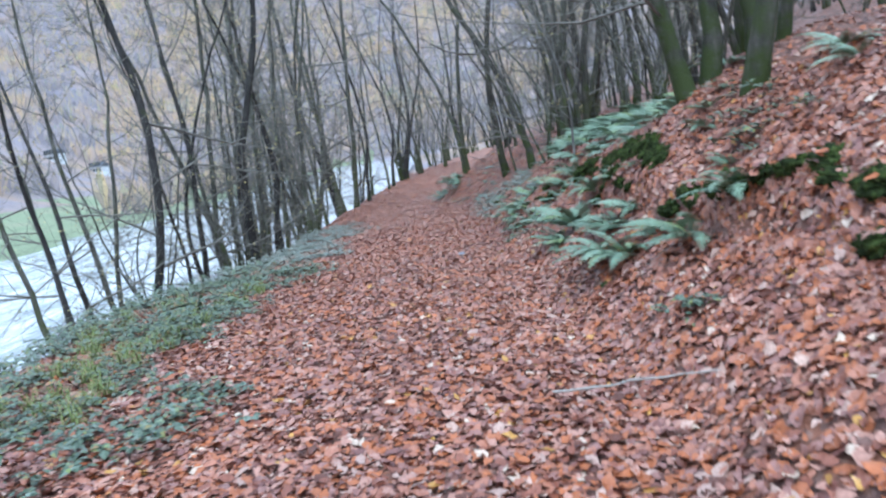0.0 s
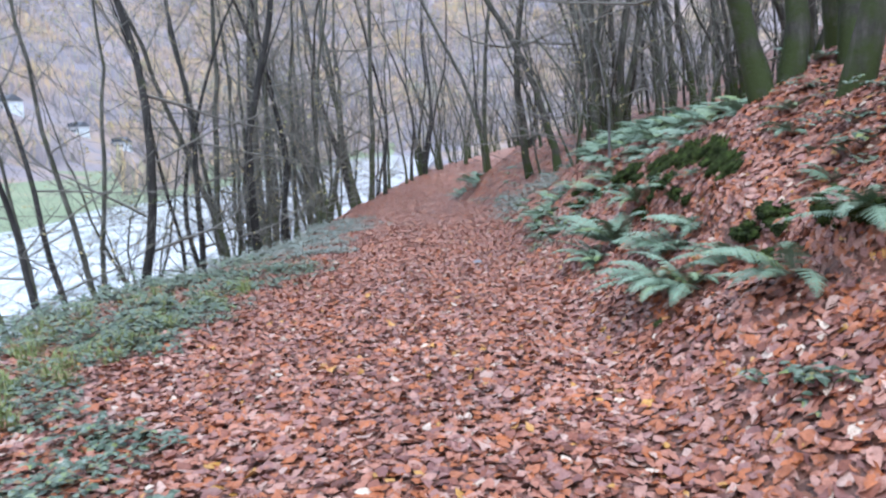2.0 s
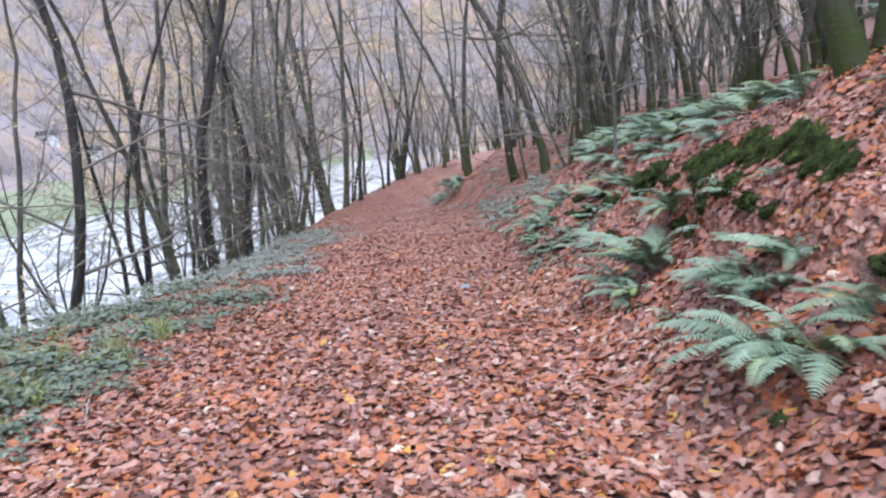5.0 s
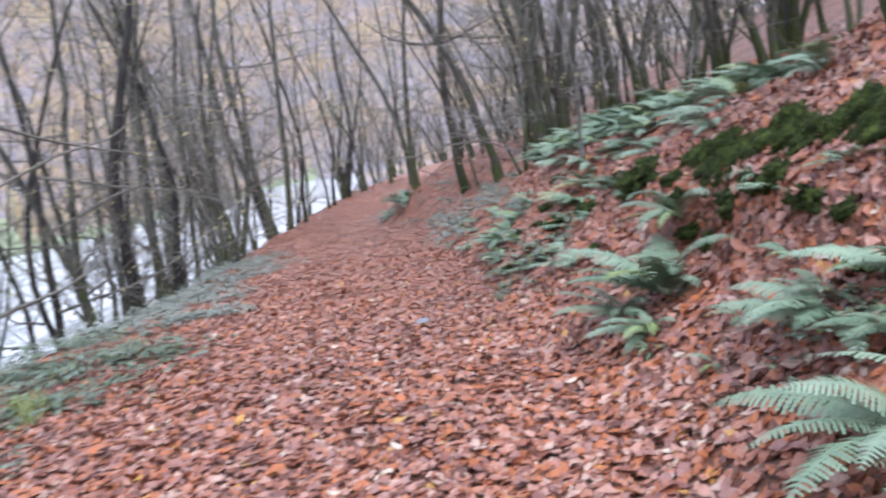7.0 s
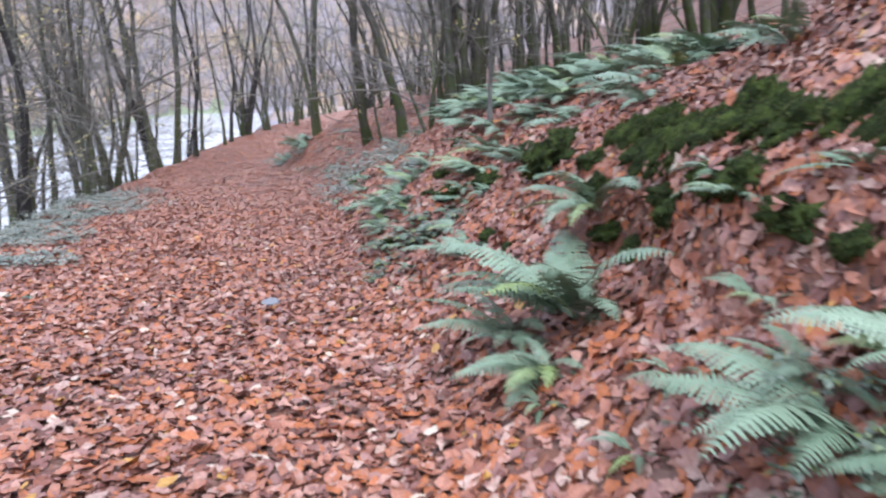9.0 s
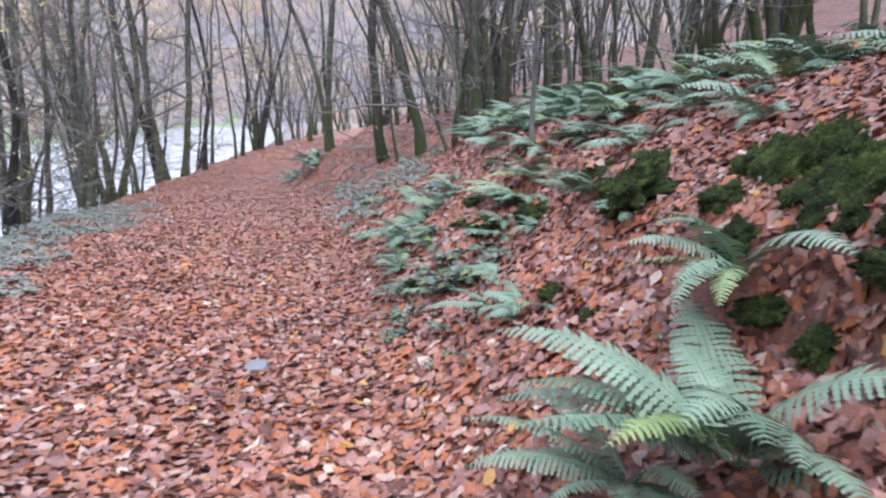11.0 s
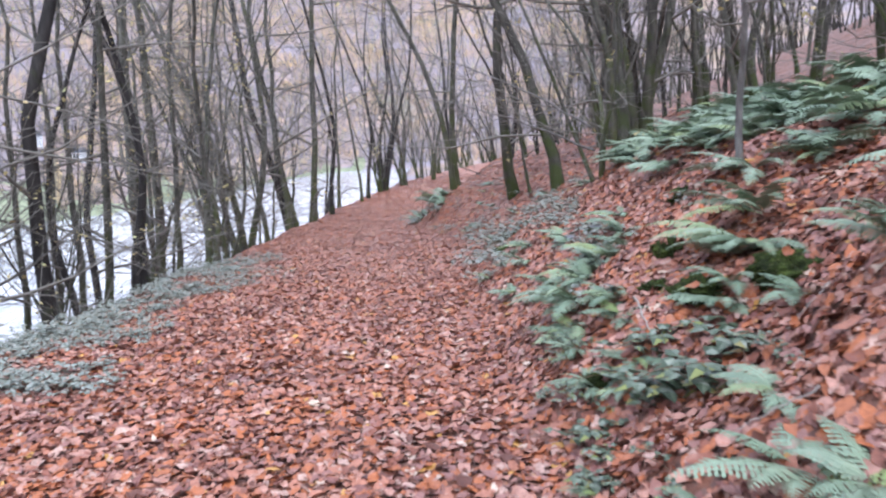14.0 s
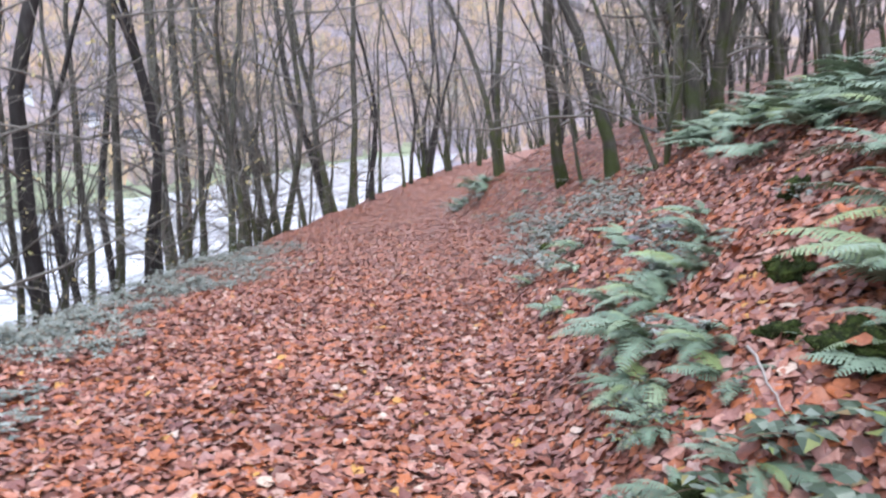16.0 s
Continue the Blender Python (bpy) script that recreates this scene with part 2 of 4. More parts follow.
def land(x, y):
    """Height of the ground."""
    x, y = np.asarray(x, float), np.asarray(y, float)
    u, level = x - bend(y), path_level(y)
    near = step(y, -14, -4) * (1 - step(y, 80, 110))
    s = soft(u - toe(y), 0.09)
    ledge = step(y, 3.0, 4.5) * (1 - step(y, 11.4, 12.8)) * (0.24 + 0.05 * np.sin(2.6 * y) + 0.2 * bump(y, 10.3, 1.2))
    h = 0.68 * s - 0.04 * soft(s - 2.2, 0.5) - 0.40 * soft(s - 3.1, 0.3) + ledge * step(s, 1.12, 1.36) + near * 0.05 * wave(x, y, 1.9, 3) * np.clip(s, 0, 1.5)
    h = h + 0.12 * soft(s - 14, 2) - 0.35 * soft(s - 60, 8) + 0.5 * bump(s, 1.2, 0.8) * bump(y, 37.5, 4)
    left = -soft(-2.6 - u, 0.3) * 0.03 - 0.72 * soft(crest(y) - u, 0.22)
    z = level + h + left + near * 0.012 * wave(x, y, 3.1, 1) + 0.05 * wave(x, y, 0.7, 5) * step(np.abs(u), 3, 7)
    z = np.maximum(z, -7.0 + 0 * x)
    far = np.maximum(soft(-112 - x + 14 * np.sin(y / 70), 9), soft(y - 400 - 0.25 * np.minimum(x, 60), 20))
    hill = 0.6 * far - 0.58 * soft(far - 370 - 26 * np.sin(y / 95 + 1) - 15 * np.sin(x / 60), 20)
    over = step(-46.5 - x + 1.6 * np.sin(y / 19) + 0.7 * np.sin(y / 6), 0, 2.4)
    flat = -7.0 + 2.1 * over + 0.012 * np.maximum(-48 - x, 0) + 0.12 * wave(x, y, 0.11, 2) * over
    return np.where(x < -30, flat + hill, z + hill * step(y, 300, 380))


# ---- mesh helpers ----


def mesh_of(name, verts, faces, mat, smooth=True):
    me = bpy.data.meshes.new(name)
    me.from_pydata([tuple(map(float, v)) for v in verts], [], faces)
    if smooth:
        me.polygons.foreach_set("use_smooth", [True] * len(me.polygons))
    me.materials.append(mat)
    me.update()
    return me


def mesh_of_arrays(name, verts, faces, mat, smooth=False):
    """Mesh from an array of vertices and an array of triangles or quads."""
    me = bpy.data.meshes.new(name)
    n, k = faces.shape
    me.vertices.add(len(verts))
    me.vertices.foreach_set("co", np.ascontiguousarray(verts, np.float32).ravel())
    me.loops.add(n * k)
    me.loops.foreach_set("vertex_index", np.ascontiguousarray(faces, np.int32).ravel())
    me.polygons.add(n)
    me.polygons.foreach_set("loop_start", np.arange(0, n * k, k, dtype=np.int32))
    me.polygons.foreach_set("loop_total", np.full(n, k, np.int32))
    me.polygons.foreach_set("use_smooth", np.full(n, smooth))
    me.materials.append(mat)
    me.update(calc_edges=True)
    me.validate()
    return me


def part(name, me, parent, m=None, label=""):
    ob = new(name, me)
    ob.parent = parent
    if m is not None:
        ob.matrix_basis = m
    return tagged(ob, label)


class Shell:
    """Collects tubes and blades into one mesh."""

    def __init__(self):
        self.v, self.f = [], []

    def tube(self, pts, radii, sides=6):
        n0 = len(self.v)
        ref = Vector((0.31, 0.95, 0.05))
        for i, p in enumerate(pts):
            d = (pts[min(i + 1, len(pts) - 1)] - pts[max(i - 1, 0)]).normalized()
            a = d.cross(ref).normalized()
            b = d.cross(a)
            for k in range(sides):
                w = 2 * math.pi * k / sides
                self.v.append(p + radii[i] * (math.cos(w) * a + math.sin(w) * b))
        for i in range(len(pts) - 1):
            for k in range(sides):
                a, b = n0 + i * sides + k, n0 + i * sides + (k + 1) % sides
                self.f.append((a, b, b + sides, a + sides))
        self.f.append(tuple(range(len(self.v) - sides, len(self.v))))

    def blade(self, *pts):
        n0 = len(self.v)
        self.v.extend(pts)
        self.f.append(tuple(range(n0, n0 + len(pts))))

    def mesh(self, name, mat, smooth=True):
        return mesh_of(name, self.v, self.f, mat, smooth)


def grown(rng, start, way, length, r0, r1, n, wobble, up):
    """Points and radii of a wandering limb."""
    pts, radii, d = [start.copy()], [r0], way.normalized()
    for i in range(n):
        d = (d + Vector((rng.gauss(0, wobble), rng.gauss(0, wobble), rng.gauss(0, wobble * 0.5) + up))).normalized()
        pts.append(pts[-1] + d * (length / n))
        k = (i + 1) / n
        radii.append(r0 + (r1 - r0) * k)
    return pts, radii


def leaf_blade(sh, rng, p, d, size):
    side = d.cross(Vector((rng.gauss(0, 1), rng.gauss(0, 1), rng.gauss(0, 1)))).normalized()
    sh.blade(p, p + d * size * 0.5 + side * size * 0.32, p + d * size, p + d * size * 0.5 - side * size * 0.32)


def tree(seed, stems, height, radius, bark, first=0.16, lean=(0.0, 0.0), spread=0.16, boughs=13, leaves=80, name="beech_tree", label="", arches=(), fine=6, crook=0.095):
    """A bare coppiced tree: one trunk a stem, its boughs and twigs, and the few leaves left on it."""
    rng = random.Random(seed)
    root = new(name)
    twigs, foliage = Shell(), Shell()
    for s in range(stems):
        a = 2 * math.pi * (s + rng.random() * 0.6) / stems
        out = 0.0 if stems == 1 else spread * rng.uniform(0.5, 1.2)
        r = radius * rng.uniform(0.65, 1.05) if s else radius
        h = height * rng.uniform(0.8, 1.05)
        start = Vector((math.cos(a) * r * 1.3 * (stems > 1), math.sin(a) * r * 1.3 * (stems > 1), -0.25))
        way = Vector((math.cos(a) * out + lean[0], math.sin(a) * out + lean[1], 1))
        n = 18
        pts, radii = grown(rng, start, way, h, r, r * 0.12, n, crook, 0.055)
        radii[0], radii[1] = r * 1.5, r * 1.06
        sh = Shell()
        sh.tube(pts, radii, 9)
        part("trunk", sh.mesh("trunk", bark), root)
        for b in range(boughs):
            k = first + (0.97 - first) * (b + rng.random()) / boughs
            i = min(int(k * n), n - 1)
            p = pts[i].lerp(pts[i + 1], k * n - i)
            w = rng.uniform(0, 2 * math.pi)
            rise = rng.choice([rng.uniform(-0.3, 0.5), rng.uniform(0.1, 1.2), rng.uniform(0.6, 2.0)])
            bl = h * rng.uniform(0.14, 0.34) * (1.1 - 0.5 * k)
            br = max(radii[i] * rng.uniform(0.2, 0.48), 0.011)
            bp, brr = grown(rng, p, Vector((math.cos(w), math.sin(w), rise)), bl, br, 0.004, 6, 0.2, 0.05)
            twigs.tube(bp, brr, 4)
            for q in range(fine):
                j = rng.randint(1, 5)
                d = (bp[j] - bp[j - 1]).normalized() + Vector((rng.gauss(0, 0.7), rng.gauss(0, 0.7), rng.gauss(0.1, 0.4)))
                tp, tr = grown(rng, bp[j], d, bl * rng.uniform(0.2, 0.55), max(brr[j] * 0.5, 0.006), 0.003, 3, 0.26, 0.02)
                twigs.tube(tp, tr, 3)
                for z in range(2 if fine > 3 else 0):
                    e = rng.randint(1, 3)
                    d2 = d.normalized() + Vector((rng.gauss(0, 0.8), rng.gauss(0, 0.8), rng.gauss(0, 0.5)))
                    t2, r2 = grown(rng, tp[e], d2, bl * rng.uniform(0.08, 0.25), 0.004, 0.002, 1, 0.2, 0.0)
                    twigs.tube(t2, r2, 3)
                    if leaves and rng.random() < 0.65 * leaves / (boughs * 12 * stems):
                        for _ in range(7):
                            leaf_blade(foliage, rng, tp[rng.randint(0, 3)].lerp(t2[1], rng.random()), (d2 + Vector((rng.gauss(0, 0.5), rng.gauss(0, 0.5), -0.6))).normalized(), rng.uniform(0.04, 0.075))
    tagged(part("crown", twigs.mesh("crown", TWIG), root), kind="stuff")
    if foliage.f:
        part("foliage", foliage.mesh("foliage", YELLOW, False), root, label="few remaining yellow autumn leaves")["kind"] = "stuff"
    for x0, z0, x1, z1, dy in arches:  # long arching limbs
        pts = [Vector((x0 + (x1 - x0) * q, dy * q + rng.gauss(0, 0.02), z0 + (z1 - z0) * (1.35 * q - 0.35 * q * q) + rng.gauss(0, 0.015))) for q in (i / 14 for i in range(15))]
        sh = Shell()
        sh.tube(pts, [0.02 - 0.001 * i for i in range(15)], 6)
        for i in range(3, 14):
            tp, tr = grown(rng, pts[i], Vector((-0.8, rng.gauss(0, 0.5), rng.uniform(-0.4, 0.6))), rng.uniform(0.3, 0.9), 0.006, 0.003, 4, 0.15, 0)
            sh.tube(tp, tr, 3)
        part("branch", sh.mesh("branch", BARK_PALE), root)
    return tagged(root, label, "tree")


# ---- ground ----


def axis(fine0, fine1, stepsize, lo, hi, growth=1.13):
    a = list(np.arange(fine0, fine1 + 1e-6, stepsize))
    d = stepsize
    while a[-1] < hi:
        d *= growth
        a.append(a[-1] + min(d, 25))
    d = stepsize
    while a[0] > lo:
        d *= growth
        a.insert(0, a[0] - min(d, 25))
    return np.array(a)


def build_ground():
    xs, ys = axis(-8, 7, 0.11, -700, 500), axis(0, 58, 0.16, -400, 1100)
    gx, gy = np.meshgrid(xs, ys)
    v = np.stack([gx, gy, land(gx, gy)], -1).reshape(-1, 3)
    nx, ny = len(xs), len(ys)
    i = (np.arange(ny - 1)[:, None] * nx + np.arange(nx - 1)[None, :]).ravel()
    f = np.stack([i, i + 1, i + nx + 1, i + nx], -1)
    me = mesh_of_arrays("ground", v, f, SOIL, True)
    me.materials.append(MEADOW)
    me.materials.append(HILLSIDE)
    me.materials.append(LEAFY)
    c = v[f].mean(1)
    slot = np.zeros(len(f), np.int32)
    slot[(c[:, 1] > 31) & (c[:, 0] < 1.2 + bend(c[:, 1])) & (c[:, 0] > -14)] = 3
    slot[c[:, 0] < -30] = 1
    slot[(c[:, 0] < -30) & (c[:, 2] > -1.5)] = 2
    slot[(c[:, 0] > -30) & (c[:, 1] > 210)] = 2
    me.polygons.foreach_set("material_index", slot)
    return tagged(new("ground", me), "woodland path and bank under fallen beech leaves", "ground", kind="structure")


ground = build_ground()
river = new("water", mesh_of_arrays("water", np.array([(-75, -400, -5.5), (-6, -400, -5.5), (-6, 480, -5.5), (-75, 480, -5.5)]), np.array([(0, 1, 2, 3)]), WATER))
tagged(river, "pale rippled river reflecting the overcast sky", "river", kind="structure")


def normals(x, y, e=0.06):
    n = np.stack([land(x - e, y) - land(x + e, y), land(x, y - e) - land(x, y + e), np.full(np.shape(x), 2 * e)], -1)
    return n / np.linalg.norm(n, axis=-1, keepdims=True)


# ---- trees ----
KINDS = {
    "slim": tree(11, 1, 13, 0.075, BARK, 0.06, boughs=16, label="slender bare grey-barked tree on the river slope"),
    "slim2": tree(12, 1, 14, 0.085, BARK_DARK, 0.06, boughs=16, label="slender bare dark-barked tree on the river slope"),
    "pair": tree(13, 2, 14, 0.08, BARK, 0.07, spread=0.1, label="twin-stemmed bare grey tree above the river"),
    "trio": tree(14, 3, 14, 0.09, BARK, 0.08, spread=0.12, label="three-stemmed bare coppiced tree above the river"),
    "clump": tree(15, 5, 14, 0.09, BARK_DARK, 0.14, spread=0.15, boughs=10, label="many-stemmed dark coppiced tree above the river"),
    "thick": tree(16, 2, 16, 0.145, BARK, 0.15, spread=0.07, label="thick twin-trunked bare tree with lichen"),
    "front": tree(17, 1, 15, 0.10, BARK_DARK, 0.12, lean=(0.03, 0), label="straight dark trunk at the edge of the path"),
    "whips": tree(18, 6, 10, 0.045, BARK, 0.1, spread=0.13, boughs=8, label="clump of thin upright hazel stems"),
    "mossy": tree(19, 2, 14, 0.125, BARK_MOSSY, 0.1, crook=0.12, spread=0.12, leaves=20, label="thick moss-covered trunks on the wooded bank"),
    "mossy_slim": tree(20, 1, 13, 0.08, BARK_MOSSY, 0.06, crook=0.1, leaves=25, label="slender mossy trunk on the wooded bank"),
    "mossy_trio": tree(21, 4, 13, 0.085, BARK_MOSSY, 0.08, crook=0.1, spread=0.12, boughs=10, leaves=30, label="mossy coppiced stems on the wooded bank"),
    "pale": tree(22, 1, 7, 0.045, BARK_PALE, 0.2, lean=(-0.22, 0), leaves=10, label="thin pale leaning sapling on the bank"),
    "branchy": tree(23, 3, 8, 0.05, BARK, 0.06, spread=0.4, boughs=14, label="low spreading sapling with bare branches", arches=[(0, 0.5, -3.8, 2.3, -0.6), (0.0, 0.9, -3.0, 2.9, 0.4)]),
}
KINDS.update({
    "far_slim": tree(31, 1, 14, 0.085, BARK, 0.1, boughs=9, leaves=0, fine=2, label="bare slender tree deeper in the wood"),
    "far_pair": tree(32, 2, 14, 0.085, BARK_DARK, 0.1, spread=0.1, boughs=8, leaves=0, fine=2, label="bare twin-stemmed tree deeper in the wood"),
    "far_trio": tree(33, 3, 14, 0.08, BARK_MOSSY, 0.1, spread=0.12, boughs=7, leaves=0, fine=2, label="bare coppiced tree deeper in the wood"),
})
HOME, FAR = {}, []
for key, ob in KINDS.items():
    HOME[key] = False


def plant(kind, x, y, scale=1.0, lean=0.0, pitch=0.0, turn=0.0):
    """Sets a tree on the ground; the first of a kind is the one that was built."""
    m = pose(x, y, float(land(x, y)) - 0.02, pitch, lean, 0) @ pose(0, 0, 0, 0, 0, turn)
    ob = KINDS[kind]
    if kind.startswith("far_"):
        FAR.append((kind, m @ Matrix.Scale(scale, 4)))
        return
    if HOME[kind]:
        ob = copy_thing(ob, m)
    else:
        ob.matrix_basis, HOME[kind] = m, True
    ob.scale = (scale,) * 3
    tagged(ob, group="trees along the river" if x < 0 else "trees on the bank")


# kind, x, y, scale, lean to the left (negative) or right, turn
for k, x, y, s, l, w in [  # nearer trees below the brambles
    ("slim2", -8.0, 18.0, 1.5, 8, 80), ("slim", -8.4, 17.0, 1.0, 6, 150), ("slim", -7.7, 16.0, 1.0, -8, 10), ("slim2", -7.5, 14.5, 0.8, -5, 40), ("slim", -7.7, 14.0, 0.7, -3, 300), ("pair", -6.7, 21.0, 1.3, -8, 60),
    ("slim", -6.9, 22.0, 1.1, -3, 250), ("slim2", -7.3, 20.0, 0.8, -7, 200), ("slim", -6.6, 11.2, 0.7, -12, 120), ("slim2", -6.9, 12.6, 0.7, -9, 220), ("whips", -8.3, 19.2, 1.0, -3, 20),
]:
    plant(k, x, y, s, l, 0, w)
for k, x, y, s, l, w in [  # along the crest
    ("front", -6.1, 22.2, 1.35, -1, 70), ("slim", -6.85, 22.8, 0.9, 0, 100), ("slim2", -6.4, 24.0, 0.85, -2, 300), ("slim", -6.95, 26.0, 1.4, 4, 45), ("slim2", -6.4, 26.5, 1.2, 2, 130), ("thick", -8.7, 33.4, 1.55, 4, 110),
    ("slim", -7.06, 31.0, 1.4, 4, 0), ("pair", -5.5, 29.5, 1.2, 1, 90), ("trio", -7.2, 39.7, 1.7, -3, 40), ("thick", -6.3, 46.2, 1.45, -4, 30),
]:
    plant(k, x, y, s, l, 0, w)
for k, x, y, s, l, w in [
    ("slim2", -6.5, 46.6, 2.4, -9, 0), ("slim", -5.5, 47.0, 2.4, 2, 60), ("slim2", -4.8, 50.0, 1.6, 0, 150), ("slim", -4.9, 54.0, 1.5, 0, 80), ("clump", -2.7, 66.0, 1.6, 1, 30), ("slim", -3.8, 58.0, 1.4, -6, 0), ("slim2", -3.5, 60.0, 1.6, 1, 90),
    ("whips", -6.4, 23.0, 0.6, -3, 0), ("whips", -7.2, 24.6, 0.7, 2, 70), ("slim", -7.4, 25.2, 1.0, 3, 200), ("slim2", -8.0, 28.0, 1.2, 5, 10), ("slim", -6.6, 28.4, 0.9, -2, 130), ("whips", -6.2, 20.6, 0.55, -5, 200),
    ("trio", -1.2, 70.0, 1.5, -3, 80), ("pair", 1.3, 75.0, 1.7, -2, 0), ("whips", -7.6, 37.0, 1.5, -2, 60), ("slim", -8.2, 42.5, 1.4, -3, 20),
]:
    plant(k, x, y, s, l, 0, w)
for k, x, y, s, l, w in [  # on the bank
    ("mossy_slim", 3.2, 30.4, 1.9, -13, 0), ("mossy_slim", 3.9, 27.45, 1.75, -10, 140), ("pair", 1.66, 36.9, 1.6, -10, 0), ("slim2", 3.13, 68.0, 2.0, -2, 0), ("branchy", 3.83, 22.9, 1.05, -8, 0), ("mossy_slim", 4.6, 24.4, 1.5, -7, 70),
    ("pale", 3.3, 16.1, 0.75, -11, 0), ("mossy_trio", 7.9, 33.7, 1.2, -3, 20), ("mossy_slim", 8.4, 30.2, 1.7, -8, 50), ("mossy", 10.5, 31.1, 1.2, -3, 100), ("mossy_trio", 6.9, 18.3, 0.7, -3, 0), ("mossy_slim", 3.92, 8.5, 1.6, 3, 10),
]:
    plant(k, x, y, s, l, 0, w)
for k, x, y, s, l, w in [
    ("mossy_slim", 3.65, 9.6, 1.45, -5, 200), ("mossy_slim", 3.88, 9.7, 1.5, -4, 90), ("mossy_slim", 4.5, 9.4, 1.5, -2, 150), ("mossy_slim", 5.0, 10.6, 1.3, -3, 300), ("mossy", 7.65, 17.9, 0.7, -7, 60), ("mossy_slim", 6.4, 28.2, 1.8, -5, 0), ("pair", 5.5, 28.6, 1.5, -6, 20), ("mossy_slim", 10.3, 34.6, 2.2, -4, 90), ("trio", 6.3, 28.9, 1.4, -2, 0), ("mossy_slim", 5.3, 10.4, 1.1, -2, 30),
    ("slim", 3.45, 28.6, 0.6, -6, 200), ("mossy_slim", 13.1, 32.4, 1.8, -5, 15), ("mossy_trio", 9.0, 19.6, 1.2, -8, 60),
]:
    plant(k, x, y, s, l, 0, w)

rng = random.Random(5)
for _ in range(18):  # down the slope, and along the far crest
    y = rng.uniform(20, 58)
    x = float(crest(np.array(y)) + bend(np.array(y))) - rng.uniform(0.8, 5.5)
    plant(rng.choice(["slim", "slim2", "pair", "trio", "whips", "slim"]), x, y, rng.uniform(0.8, 1.4), rng.uniform(-4, 5), 0, rng.uniform(0, 360))
for _ in range(22):
    y = rng.uniform(60, 120)
    x = float(bend(np.array(y))) - rng.uniform(4.0, 9)
    plant(rng.choice(["far_slim", "far_pair", "far_trio", "whips"]), x, y, rng.uniform(0.8, 1.2), rng.uniform(-8, 3), 0, rng.uniform(0, 360))
for _ in range(45):  # where the path bends away
    y = rng.uniform(95, 195)
    plant(rng.choice(["far_slim", "far_pair", "far_trio"]), float(bend(np.array(y))) + rng.choice([rng.uniform(-9, -3.5), rng.uniform(2.5, 30)]), y, rng.uniform(0.8, 1.2), rng.uniform(-6, 3), 0, rng.uniform(0, 360))
for i in range(48):  # thin stems along the top of the bank
    y = rng.uniform(17.5, 48)
    stem = (rng.choice(["mossy_slim", "mossy_slim", "slim2", "far_slim", "pair", "branchy"]), float(toe(np.array(y)) + bend(np.array(y))) + rng.uniform(3.4, 11), y, rng.uniform(0.6, 1.15), rng.uniform(-9, 2), 0, rng.uniform(0, 360))
    if i % 5:
        plant(*stem)
for _ in range(120):  # deeper in the wood
    y = rng.uniform(4, 110)
    plant(rng.choice(["far_slim", "far_pair", "far_trio"]), float(bend(np.array(y))) + rng.uniform(16, 55), y, rng.uniform(0.8, 1.2), rng.uniform(-6, 3), 0, rng.uniform(0, 360))
for _ in range(84):
    y = rng.uniform(17, 100) if rng.random() < 0.8 else rng.uniform(-10, 17)
    x = float(bend(np.array(y))) + rng.uniform(6.4 if y < 27 else 4.6 if y < 45 else 3.2, 34)
    if y < 17:
        x += 2.5
    plant(rng.choice(["far_slim", "far_pair", "far_trio"] if y > 45 else ["mossy_slim", "mossy_slim", "pair", "mossy_slim", "trio", "slim2", "whips", "slim"]), x, y, rng.uniform(0.7, 1.1), rng.uniform(-9, 2), 0, rng.uniform(0, 360))


def join_far_trees():
    """The trees deep in the wood, too many to count, as one mesh."""
    verts, faces, slots, n0 = [], [], [], 0
    mats = [BARK, BARK_DARK, BARK_MOSSY, TWIG]
    for kind, m in FAR:
        for o in KINDS[kind].children:
            me = o.data
            k = np.empty(len(me.vertices) * 3, np.float32)
            me.vertices.foreach_get("co", k)
            a = np.array(m)
            verts.append(k.reshape(-1, 3) @ a[:3, :3].T + a[:3, 3])
            faces.extend(tuple(i + n0 for i in p.vertices) for p in me.polygons)
            slots.extend([mats.index(me.materials[0])] * len(me.polygons))
            n0 += len(me.vertices)
    me = bpy.data.meshes.new("background_trees")
    me.from_pydata(np.concatenate(verts).tolist(), [], faces)
    for mat in mats:
        me.materials.append(mat)
    me.polygons.foreach_set("material_index", np.array(slots, np.int32))
    me.polygons.foreach_set("use_smooth", np.full(len(faces), True))
    me.update()
    tagged(new("background_trees", me), "bare grey trees standing deep in the wood", "trees", kind="stuff")
    for kind in [k for k in KINDS if k.startswith("far_")]:
        root = KINDS.pop(kind)
        for o in list(root.children):
            bpy.data.objects.remove(o)
        bpy.data.objects.remove(root)


join_far_trees()

# ---- far side of the valley ----


